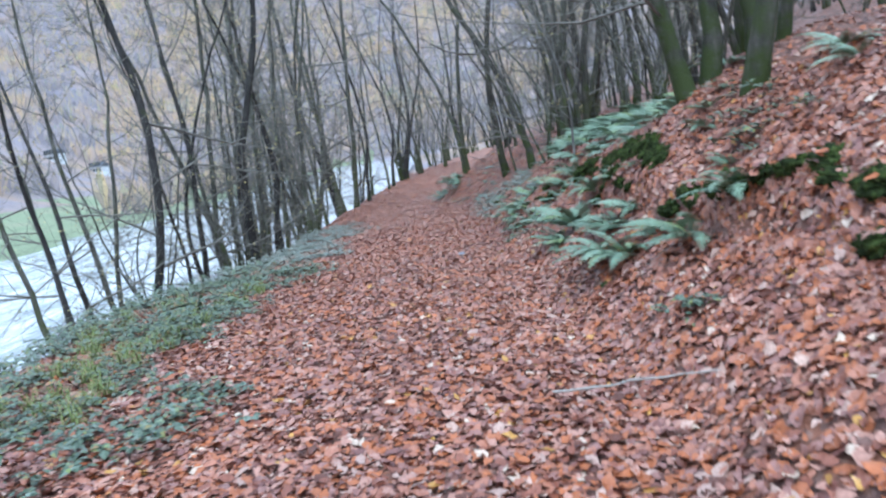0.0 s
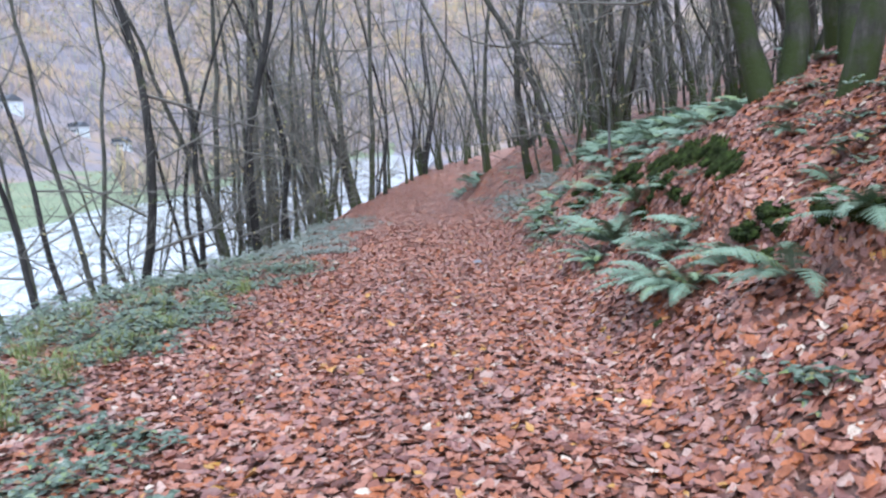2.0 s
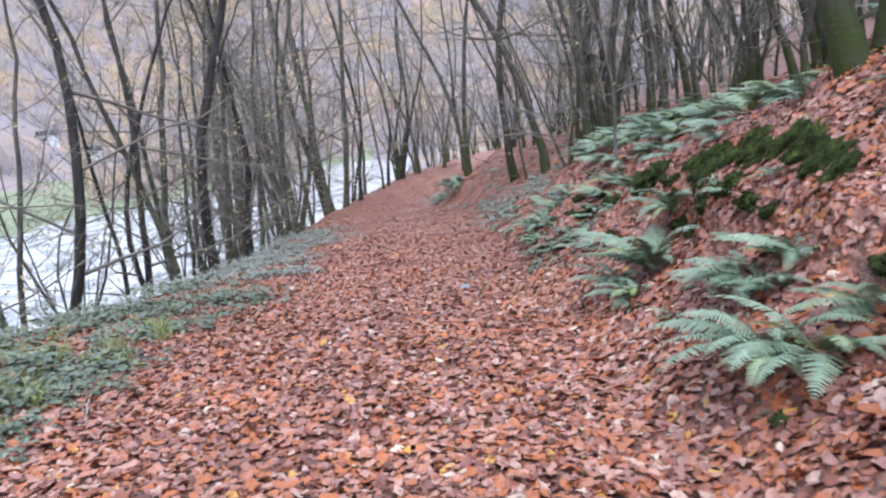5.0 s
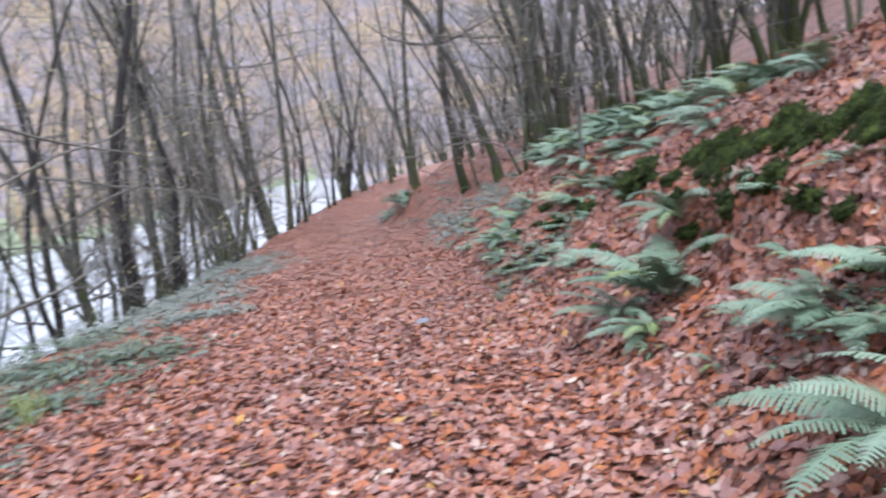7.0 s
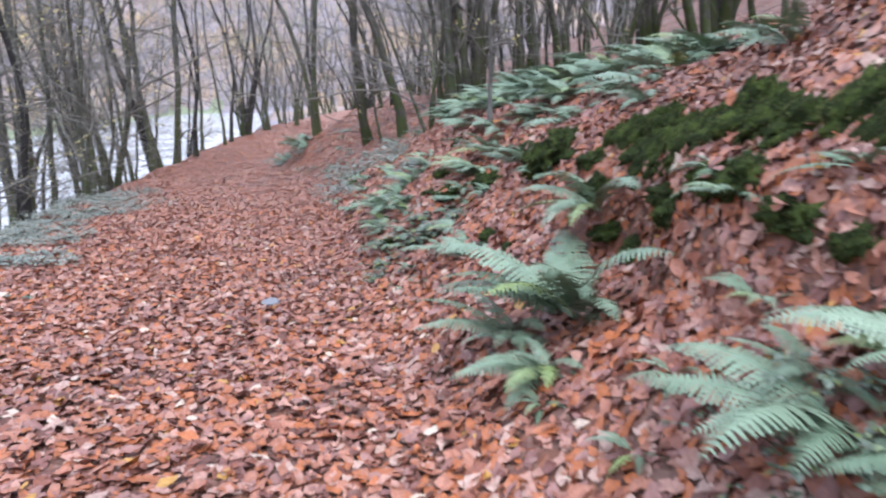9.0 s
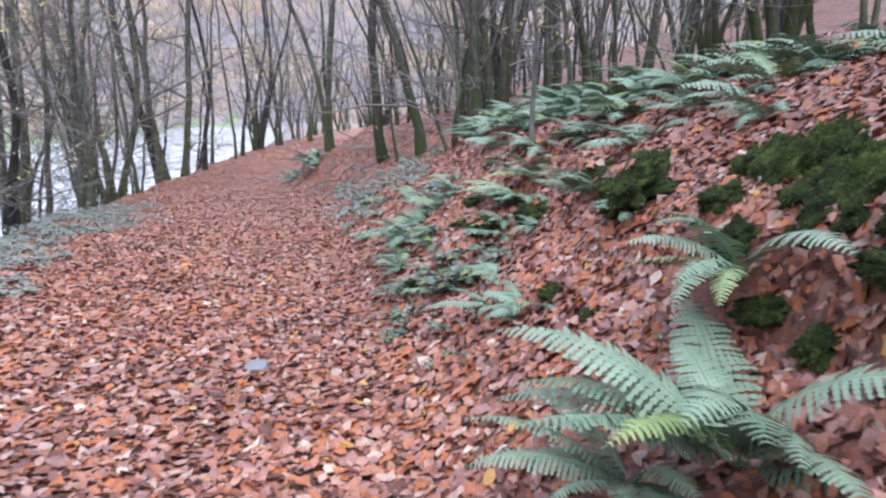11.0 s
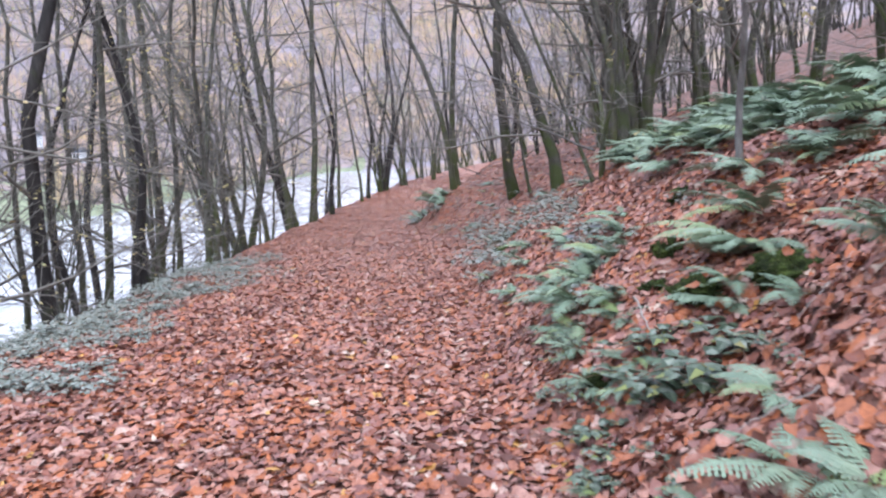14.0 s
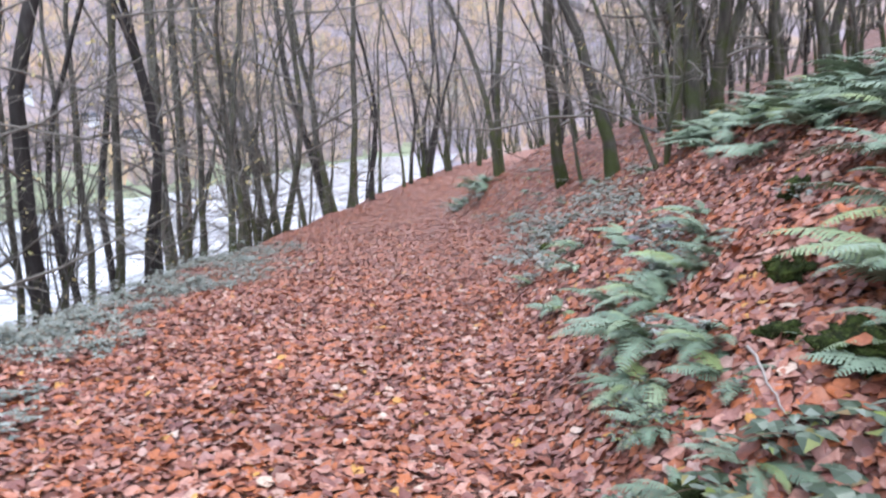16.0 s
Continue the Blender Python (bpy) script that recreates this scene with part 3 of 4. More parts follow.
def far_woods():
    g = np.random.default_rng(4)
    n = 13000
    x, y = g.uniform(-420, 160, n), g.uniform(40, 760, n)
    z = land(x, y)
    keep = ((x < -30) & (z > 0.5)) | ((x > -30) & (y > 200) & (z > -4)) | ((y > 380) & (z > 4)) | ((x < -49) & (x > -60) & (g.random(n) < 0.8) & (y > 120))
    keep &= ~((x > -178) & (x < -95) & (y > 215) & (y < 305))  # open ground round the houses
    x, y, z = x[keep], y[keep], z[keep]
    k = 16
    n = len(x)
    a = g.uniform(0, 2 * np.pi, (n, k))
    hgt = g.uniform(5, 11, (n, 1)) * g.uniform(0.6, 1.0, (n, k))
    r = g.uniform(0.5, 3.2, (n, k))
    bx, by = x[:, None] + 0.5 * g.normal(size=(n, k)), y[:, None] + 0.5 * g.normal(size=(n, k))
    tx, ty = x[:, None] + r * np.cos(a), y[:, None] + r * np.sin(a)
    w = g.uniform(0.25, 0.9, (n, k))
    z0 = z[:, None] + 0 * a
    p = [np.stack([bx, by, z0 - 0.5], -1), np.stack([tx - w, ty, z0 + 0.7 * hgt], -1), np.stack([tx, ty, z0 + hgt], -1), np.stack([tx + w, ty + 0.3 * w, z0 + 0.6 * hgt], -1)]
    v = np.stack(p, 2).reshape(-1, 3)
    f = np.arange(len(v)).reshape(-1, 4)
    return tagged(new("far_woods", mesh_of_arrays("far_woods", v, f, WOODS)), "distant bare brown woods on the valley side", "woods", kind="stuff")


far_woods()


# ---- fallen leaves ----


def litter(name, x, y, size, g, tilt, mat, plain=False):
    """Curled oval leaves lying on the ground at x, y."""
    n = len(x)
    shape = np.array([(0, -.52), (0, -.16), (0, .2), (0, .6), (-.22, -.3), (-.31, .0), (-.16, .32), (.22, -.3), (.31, .0), (.16, .32)])
    faces = np.array([(0, 1, 4), (1, 5, 4), (1, 2, 5), (2, 6, 5), (2, 3, 6), (0, 7, 1), (1, 7, 8), (1, 8, 2), (2, 8, 9), (2, 9, 3)])
    if plain:  # fewer faces for those far from the path walked
        shape = np.array([(0, -.52), (-.29, -.15), (-.2, .25), (0, .6), (.2, .25), (.29, -.15)])
        faces = np.array([(0, 5, 1), (1, 5, 2), (2, 5, 4), (2, 4, 3)])
    k = len(shape)
    u = np.repeat(shape[None, :, 0], n, 0) * g.uniform(0.8, 1.25, (n, 1)) + 0.045 * g.normal(size=(n, k))
    w = np.repeat(shape[None, :, 1], n, 0) + 0.03 * g.normal(size=(n, k))
    fold, curl = g.normal(0.1, 0.2, (n, 1)), g.normal(0.04, 0.28, (n, 1))
    h = np.abs(u) * fold + curl * (w ** 2) + 0.07 * g.normal(size=(n, k))
    q = np.stack([u, w, h], -1) * size[:, None, None]
    up = normals(x, y) + tilt * g.normal(size=(n, 3)) * np.array([1, 1, 0.3])
    up /= np.linalg.norm(up, axis=1, keepdims=True)
    a = g.normal(size=(n, 3))
    a -= (a * up).sum(1, keepdims=True) * up
    a /= np.linalg.norm(a, axis=1, keepdims=True)
    b = np.cross(up, a)
    place = np.stack([x, y, land(x, y) + g.uniform(0.003, 0.03, n)], -1)
    v = place[:, None] + q[..., 0:1] * a[:, None] + q[..., 1:2] * b[:, None] + q[..., 2:3] * up[:, None]
    f = (faces[None] + k * np.arange(n)[:, None, None]).reshape(-1, 3)
    return mesh_of_arrays(name, v.reshape(-1, 3), f, mat, True)


g = np.random.default_rng(7)
xs, ys, sz = [], [], []
for x0, x1, y0, y1, density, size in [(-3.0, 1.6, 1.0, 22, 720, 0.082), (1.6, 4.2, 2.5, 17, 800, 0.084), (1.6, 3.4, 17, 22, 450, 0.084), (4.2, 4.8, 2.5, 17, 500, 0.08), (2.15, 2.95, 2.5, 13, 900, 0.075), (4.6, 9, 4, 20, 130, 0.09), (-5.4, -3.0, 2, 22, 420, 0.075),
                                      (-5.2, 2.0, 22, 30, 620, 0.08), (2.0, 9, 17, 30, 330, 0.08), (1.0, 4.5, 22, 38, 200, 0.09), (-5.6, 4.0, 30, 42, 380, 0.085), (-6.4, 4.0, 42, 58, 170, 0.11), (-5.0, 8.0, 58, 80, 50, 0.16), (4.0, 12.0, 30, 50, 60, 0.11), (-4.5, 2, -6, 1, 150, 0.08), (3, 14, 26, 55, 24, 0.15), (7, 16, 6, 30, 45, 0.13)]:
    n = int((x1 - x0) * (y1 - y0) * density)
    xs.append(g.uniform(x0, x1, n)), ys.append(g.uniform(y0, y1, n)), sz.append(size * g.uniform(0.5, 1.4, n))
xs, ys, sz = np.concatenate(xs), np.concatenate(ys), np.concatenate(sz)
near = (ys > 1) & (ys < 22) & (xs < 4.8)
for which, low in ((near, False), (~near, True)):
    tagged(new("leaf_litter", litter("leaf_litter", xs[which], ys[which], sz[which], g, 0.17 if low else 0.21, LITTER, low)), "thick layer of rust-brown fallen beech leaves", "leaves", kind="stuff")


# single leaves on top of the litter, along the middle of the path
SINGLE = []
for i in range(12):
    gi = np.random.default_rng(40 + i)
    me = litter("leaf", np.array([0.0]), np.array([6.0]), np.array([0.09]), gi, 0.1, LITTER_ONE)
    co = np.empty(30, np.float32)
    me.vertices.foreach_get("co", co)
    co = co.reshape(-1, 3) - np.array([0, 6.0, float(land(0.0, 6.0)) + 0.01], np.float32)
    me.vertices.foreach_set("co", co.ravel())
    me.update()
    SINGLE.append(me)
rng = random.Random(21)
for i in range(230):
    x, y = rng.uniform(-1.3, 1.3), rng.uniform(3.2, 15.5)
    part("leaf", SINGLE[i % 12], ground, pose(x, y, float(land(x, y)) + 0.03, rng.uniform(-14, 14), rng.uniform(-14, 14), rng.uniform(0, 360)))

# ---- ferns ----


def frond(seed, length, rise, droop, width, k=5, n=32):
    """One arching frond along +x: a stalk and its lobed pinnae."""
    rng = random.Random(seed)
    sh = Shell()
    pts, a = [Vector((0, 0, 0))], rise
    side = rng.uniform(-0.25, 0.25)
    for i in range(n):
        a -= (rise + droop) / n * (0.6 + 0.8 * i / n)
        pts.append(pts[-1] + Vector((math.cos(a) * math.cos(side * i / n), math.sin(side * i / n), math.sin(a))) * (length / n))
    sh.tube(pts, [0.0035 * (1 - 0.8 * i / n) for i in range(n + 1)], 3)
    for i in range(4, n):
        s = (i - 3) / (n - 3)
        w = width * min(1.0, (s / 0.22) ** 0.6) * (1.02 - s) ** 0.75 * rng.uniform(0.88, 1.05)
        t = (pts[i + 1] - pts[i - 1]).normalized()
        out = Vector((0, 0, 1)).cross(t).normalized()
        up = t.cross(out)
        for sgn in (-1, 1):
            d = (out * sgn + t * 0.32 + up * rng.uniform(-0.12, 0.14)).normalized()
            half = min(0.62 * length / n, w * 0.26)
            mid = [pts[i] + d * (w * q / k) - Vector((0, 0, 1)) * (0.25 * w * (q / k) ** 2) for q in range(k + 1)]
            for q in range(k):
                lobe = half * (1.0 - 0.62 * q / k)
                m = mid[q].lerp(mid[q + 1], 0.8)
                sh.blade(mid[q], mid[q + 1], m + t * lobe, mid[q] + t * lobe * 0.62)
                sh.blade(mid[q + 1], mid[q], mid[q] - t * lobe * 0.62, m - t * lobe)
    return sh.mesh("frond", FERN, False)


FRONDS = [frond(60 + i, *q) for i, q in enumerate([(0.74, 0.75, 0.55, 0.165), (0.68, 0.6, 0.6, 0.15), (0.8, 0.6, 0.45, 0.17), (0.62, 0.95, 0.6, 0.145), (0.72, 0.45, 0.4, 0.16), (0.58, 0.7, 0.7, 0.13)])]
SIMPLE = [frond(70 + i, *q, 3, 22) for i, q in enumerate([(0.72, 0.7, 0.5, 0.2), (0.66, 0.55, 0.5, 0.18), (0.78, 0.5, 0.4, 0.2)])]
LITTLE = [frond(80 + i, *q) for i, q in enumerate([(0.3, 0.5, 0.5, 0.055, 4, 20), (0.26, 0.8, 0.6, 0.05, 4, 20)])]


def fern(x, y, size=1.0, fronds=7, face=180.0, fan=230.0, meshes=FRONDS, label="green fern arching over the leafy bank", up=0.0):
    """A fern whose fronds fan out about the direction it faces (degrees)."""
    root = new("fern")
    root.matrix_basis = pose(x, y, float(land(x, y)) - 0.01)
    fronds += 2
    for i in range(fronds):
        a = face + fan * ((i + 0.5) / fronds - 0.5) + RNG.uniform(-14, 14)
        s = 1.08 * size * RNG.uniform(0.75, 1.1)
        m = pose(0, 0, 0, RNG.uniform(-18, 18), RNG.uniform(-14, 12) - up, a) @ Matrix.Diagonal((s, s, s, 1))
        part("frond", meshes[RNG.randrange(len(meshes))], root, m)
    return tagged(root, label, "fern", "ferns on the bank")


RNG = random.Random(33)
for x, y, s, n, face, fan in [  # beside the first part of the path
    (2.45, 5.6, 0.75, 5, 190, 160), (2.2, 6.0, 0.9, 7, 205, 160), (4.3, 6.9, 0.8, 6, 200, 260), (3.1, 7.2, 0.5, 5, 200, 260), (2.35, 7.3, 0.7, 6, 215, 160),
    (1.82, 7.45, 0.95, 9, 205, 190), (4.6, 7.6, 0.8, 6, 200, 260), (2.35, 8.15, 0.7, 6, 190, 200), (2.08, 8.3, 0.85, 7, 205, 190), (3.3, 8.3, 0.6, 6, 200, 240),
    (3.6, 8.9, 0.6, 6, 190, 240), (1.75, 9.75, 0.4, 5, 200, 200), (4.3, 9.9, 0.8, 6, 200, 260), (2.5, 10.85, 0.95, 6, 195, 140), (3.9, 11.0, 0.7, 6, 200, 260),
]:
    fern(x, y, s, n, face, fan)
for x, y, s, n, face, fan in [  # farther along
    (3.6, 12.3, 0.7, 6, 200, 240), (1.75, 14.15, 0.36, 8, 200, 330),
    (1.62, 14.3, 0.42, 9, 200, 330), (1.85, 14.35, 0.45, 5, 200, 240), (2.55, 14.5, 0.55, 5, 200, 160), (2.85, 14.9, 0.9, 7, 195, 160), (2.75, 14.95, 0.75, 6, 190, 220),
    (2.0, 15.2, 0.6, 6, 200, 220), (1.65, 15.4, 0.55, 6, 200, 220), (1.85, 15.85, 0.85, 8, 195, 200), (1.8, 16.0, 0.55, 5, 200, 220), (2.1, 16.5, 0.75, 7, 190, 220),
]:
    fern(x, y, s, n, face, fan)
for x, y, s, n, face, fan in [  # past the end of the walk
    (2.4, 16.7, 0.65, 6, 190, 220), (1.95, 17.3, 0.7, 6, 190, 220), (1.9, 18.9, 0.6, 5, 190, 240), (1.55, 20.5, 0.6, 5, 200, 220), (1.3, 35.6, 1.1, 6, 210, 240),
    (1.3, 36.4, 1.5, 7, 200, 260), (1.0, 37.0, 1.7, 8, 200, 260), (0.6, 37.4, 1.4, 7, 210, 260), (0.35, 37.9, 1.2, 7, 210, 280), (0.9, 38.4, 1.0, 6, 210, 240),
]:
    fern(x, y, s, n, face, fan)
fern(2.05, 10.15, 1.2, 13, 190, 230, label="tall broad green fern leaning over the path", up=11)
fern(1.8, 10.35, 0.8, 7, 200, 200, up=4)
fern(1.72, 9.75, 0.6, 6, 205, 180)
fern(2.74, 12.8, 0.6, 6, 190, 150, up=14)
fern(2.76, 13.2, 0.68, 7, 195, 150, up=12)
for x, y in [(2.4, 9.35), (2.5, 9.6), (2.0, 9.05), (1.62, 9.5), (1.35, 13.2), (1.6, 12.6), (2.3, 9.0), (1.75, 8.9), (2.6, 8.9)]:
    fern(x, y, RNG.uniform(0.7, 1.0), 4, 200, 200, LITTLE, "small young fern among fallen leaves")
for i in range(18):  # smaller ones in the lower bank
    y = RNG.uniform(11.8, 20)
    fern(float(toe(np.array(y))) + RNG.uniform(0.4, 1.5), y, RNG.uniform(0.35, 0.6), 6, 200, 260, SIMPLE)
for i in range(92):  # the band of ferns along the top of the bank
    y = RNG.uniform(12.8, 24)
    fern(1.3 + RNG.uniform(2.3, 4.3) + 0.05 * max(y - 18, 0), y, RNG.uniform(0.75, 1.1), 7, 200, 320, SIMPLE)

# ---- brambles ----


def bramble_meshes(seed, stems, leaves, reach, leaf):
    rng = random.Random(seed)
    canes, foliage = [], Shell()
    for s in range(stems):
        sh = Shell()
        a = rng.uniform(0, 2 * math.pi)
        pts, radii = grown(rng, Vector((rng.gauss(0, 0.05), rng.gauss(0, 0.05), -0.02)), Vector((math.cos(a), math.sin(a), 0.8)), reach, 0.004, 0.002, 8, 0.15, -0.16)
        sh.tube(pts, radii, 4)
        canes.append(sh.mesh("cane", STEM))
        for q in range(leaves):
            p = pts[rng.randint(1, 8)] + Vector((rng.gauss(0, 0.07), rng.gauss(0, 0.07), rng.uniform(-0.02, 0.07)))
            b = rng.uniform(0, 2 * math.pi)
            for w, size in ((b, 1.0), (b + 1.25, 0.8), (b - 1.25, 0.8)):
                d = Vector((math.cos(w), math.sin(w), rng.uniform(-0.45, 0.25))).normalized()
                sd = Vector((-math.sin(w), math.cos(w), rng.uniform(-0.3, 0.3))) * leaf * 0.36 * size
                l = leaf * size
                dip = Vector((0, 0, -0.12 * l))
                m0, m1, m2 = p + d * 0.2 * l, p + d * 0.6 * l + Vector((0, 0, 0.05 * l)), p + d * 1.15 * l + dip
                for k in (1, -1):
                    foliage.blade(m0, m0 + d * 0.1 * l + sd * 0.8 * k, m1 + sd * k + dip * 0.5, m1) if k > 0 else foliage.blade(m1, m1 + sd * k + dip * 0.5, m0 + d * 0.1 * l + sd * 0.8 * k, m0)
                    foliage.blade(m1, m1 + sd * k + dip * 0.5, m2) if k > 0 else foliage.blade(m2, m1 + sd * k + dip * 0.5, m1)
    return canes, foliage.mesh("leaves", BRAMBLE, False)


BRAMBLES = [bramble_meshes(90 + i, *q) for i, q in enumerate([(5, 12, 0.6, 0.078), (4, 10, 0.5, 0.07), (6, 10, 0.7, 0.072), (5, 13, 0.55, 0.062), (4, 3, 0.26, 0.1)])]


PATCH = []


def bramble(x, y, size=1.0, label="low bramble with dull green leaves", group="brambles beside the path", which=None):
    place = pose(x, y, float(land(x, y)) - 0.01, 0, 0, RNG.uniform(0, 360))
    canes, leaves = BRAMBLES[RNG.randrange(4) if which is None else which]
    m = Matrix.Diagonal((size, size, size, 1))
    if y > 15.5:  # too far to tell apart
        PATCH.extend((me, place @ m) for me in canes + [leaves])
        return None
    root = new("bramble")
    root.matrix_basis = place
    for c in canes:
        part("cane", c, root, m)
    tagged(part("leaves", leaves, root, m), kind="stuff")
    return tagged(root, label, "bramble", group)


for i in range(185):
    y = 2.5 + 24.5 * RNG.random() ** 1.1
    c = float(crest(np.array(y)))
    edge = -2.75 - 0.35 * math.sin(0.8 * y) + 0.25 * (y < 7) - 0.3 * (y > 14)
    x = RNG.uniform(c - 0.9, edge)
    x = max(x, c + 0.25) if y > 16 else x
    bramble(x, y, RNG.uniform(0.8, 1.3) if y < 8 else RNG.uniform(0.9, 1.5) if y < 16 else RNG.uniform(0.6, 1.0))
for i in range(95):
    y = RNG.uniform(12, 28)
    bramble(RNG.uniform(float(crest(np.array(y))) + 0.1, -2.75 - 0.3 * math.sin(y)), y, RNG.uniform(0.65, 1.1))
for i in range(14):
    y = RNG.uniform(2.8, 8.5)
    bramble(RNG.uniform(-4.9, -2.75 if y < 6 else -3.2), y, RNG.uniform(0.8, 1.25))
for x, y, s in [(-5.7, 12.8, 1.7), (-5.9, 14.0, 1.8), (-6.0, 11.5, 1.6), (-5.6, 15.2, 1.5), (-4.9, 17.0, 1.6), (-4.5, 18.6, 1.4), (-5.9, 10.2, 1.5), (-5.6, 8.4, 1.5), (-5.2, 6.5, 1.3), (-4.2, 4.6, 1.2), (-4.4, 20.2, 1.2), (-5.2, 16.3, 1.6)]:
    bramble(x, y, s, "tall tangled bramble at the edge of the river slope")
for i in range(26):
    y = RNG.uniform(18.5, 30)
    bramble(float(toe(np.array(y))) + RNG.uniform(0.15, 1.9), y, RNG.uniform(0.8, 1.3), "trailing bramble leaves among the ferns", "brambles on the bank")
for x, y, s in [(3.45, 7.3, 1.3), (3.6, 7.6, 1.2), (3.3, 7.0, 1.0), (1.67, 5.2, 0.8), (1.75, 4.9, 0.8), (1.85, 4.75, 0.9), (1.75, 14.25, 1.1), (2.0, 13.75, 1.3), (2.2, 13.85, 1.4), (2.1, 13.55, 1.1), (2.32, 13.75, 1.2), (1.5, 13.6, 0.8), (1.42, 13.2, 0.7), (2.45, 17.6, 1.3), (2.55, 17.2, 1.2), (1.95, 14.1, 1.2), (2.1, 14.4, 1.1), (2.3, 14.1, 1.2), (1.6, 13.9, 0.9), (2.2, 17.0, 1.2), (2.4, 17.3, 1.2)]:
    bramble(x, y, s, "low plant with broad blue-green leaves", "brambles on the bank", 4)
for x, y, s in [(3.6, 7.6, 0.9), (3.9, 8.0, 0.9), (3.3, 6.8, 0.8), (3.8, 9.2, 1.0), (3.2, 5.6, 0.8), (1.95, 14.6, 0.7), (2.2, 14.8, 0.6), (1.7, 14.9, 0.5), (2.35, 17.8, 0.9), (2.2, 18.6, 0.9), (2.5, 19.4, 0.9), (2.9, 16.2, 0.8), (1.65, 11.9, 0.6),
                (1.55, 14.3, 0.6), (1.6, 12.9, 0.6), (1.8, 20.0, 0.9), (2.0, 21.2, 1.0), (2.6, 18.2, 0.9), (2.9, 20.2, 0.9), (3.0, 22.0, 1.0), (0.8, 36.0, 1.5), (0.4, 37.0, 1.5), (0.2, 38.0, 1.6), (1.1, 35.2, 1.4), (1.0, 36.6, 1.7), (1.4, 36.4, 1.4), (1.9, 24.5, 1.3), (2.3, 23.3, 1.3), (1.75, 15.4, 0.6), (2.1, 15.6, 0.7), (2.3, 13.3, 0.5), (1.6, 7.0, 0.35)]:
    bramble(x, y, s, "trailing bramble leaves among the ferns", "brambles on the bank")

for i in range(34):
    y = RNG.uniform(21, 35)
    bramble(float(toe(np.array(y))) + RNG.uniform(0.1, 2.6), y, RNG.uniform(0.5, 0.95), "trailing bramble leaves among the ferns", "brambles on the bank")
for i in range(16):
    y = RNG.uniform(20, 36)
    fern(float(toe(np.array(y))) + RNG.uniform(0.2, 2.2), y, RNG.uniform(0.3, 0.55), 5, 200, 280, SIMPLE, "small fern on the leafy bank")

# ---- grass ----


def grass_mesh(seed):
    rng = random.Random(seed)
    sh = Shell()
    for _ in range(34):
        a, h = rng.uniform(0, 6.28), rng.uniform(0.1, 0.26)
        out = Vector((math.cos(a), math.sin(a), 0))
        side = Vector((-math.sin(a), math.cos(a), 0)) * 0.004
        p = Vector((rng.gauss(0, 0.04), rng.gauss(0, 0.04), -0.02))
        m = p + out * h * 0.3 + Vector((0, 0, h * 0.8))
        tip = p + out * h * rng.uniform(0.7, 1.1) + Vector((0, 0, h * rng.uniform(0.5, 1.0)))
        sh.blade(p - side, p + side, m + side, m - side)
        sh.blade(m - side, m + side, tip)
    return sh.mesh("grass_tuft", GRASS, False)


TUFTS = [grass_mesh(s) for s in (5, 6, 7)]
for i in range(85):
    y = RNG.uniform(3.5, 12)
    x = RNG.uniform(-5.2, -2.9)
    ob = new("grass_tuft", TUFTS[i % 3])
    ob.matrix_basis = pose(x, y, float(land(x, y)), 0, 0, RNG.uniform(0, 360))
    tagged(ob, "tuft of yellow-green grass among brambles", "grass", "grass tufts beside the path")

# ---- mossy rocks ----


def rock_meshes(seed):
    """A lumpy rock overgrown with moss, and the moss tufts on it."""
    rng = random.Random(seed)
    bm = bmesh.new()
    bmesh.ops.create_icosphere(bm, subdivisions=4, radius=1.0)
    off = Vector((seed * 3.1, seed * 1.7, 0))
    for v in bm.verts:
        d = v.co.normalized()
        k = 0.62 + 0.3 * noise.noise(d * 1.3 + off) + 0.75 * abs(noise.noise(d * 1.9 + off)) + 0.45 * abs(noise.noise(d * 4.2 + off)) + 0.1 * noise.noise(d * 9 + off)
        v.co = Vector((d.x * 0.8, d.y * 1.15, d.z * 0.72)) * k
    for f in bm.faces:
        f.smooth = True
    bm.normal_update()
    me = bpy.data.meshes.new("rock")
    tufts = Shell()
    verts = [v for v in bm.verts if v.normal.z > -0.45]
    for _ in range(1800):
        v = rng.choice(verts)
        n = (v.normal + Vector((rng.gauss(0, 0.5), rng.gauss(0, 0.5), rng.gauss(0.1, 0.5)))).normalized()
        p = v.co + Vector((rng.gauss(0, 0.03), rng.gauss(0, 0.03), rng.gauss(0, 0.03)))
        s = n.cross(Vector((rng.gauss(0, 1), rng.gauss(0, 1), rng.gauss(0, 1)))).normalized() * rng.uniform(0.012, 0.034)
        tufts.blade(p - s, p + s, p + n * rng.uniform(0.03, 0.085))
    bm.to_mesh(me)
    bm.free()
    me.materials.append(MOSS)
    return me, tufts.mesh("moss", MOSS_TIPS, False)


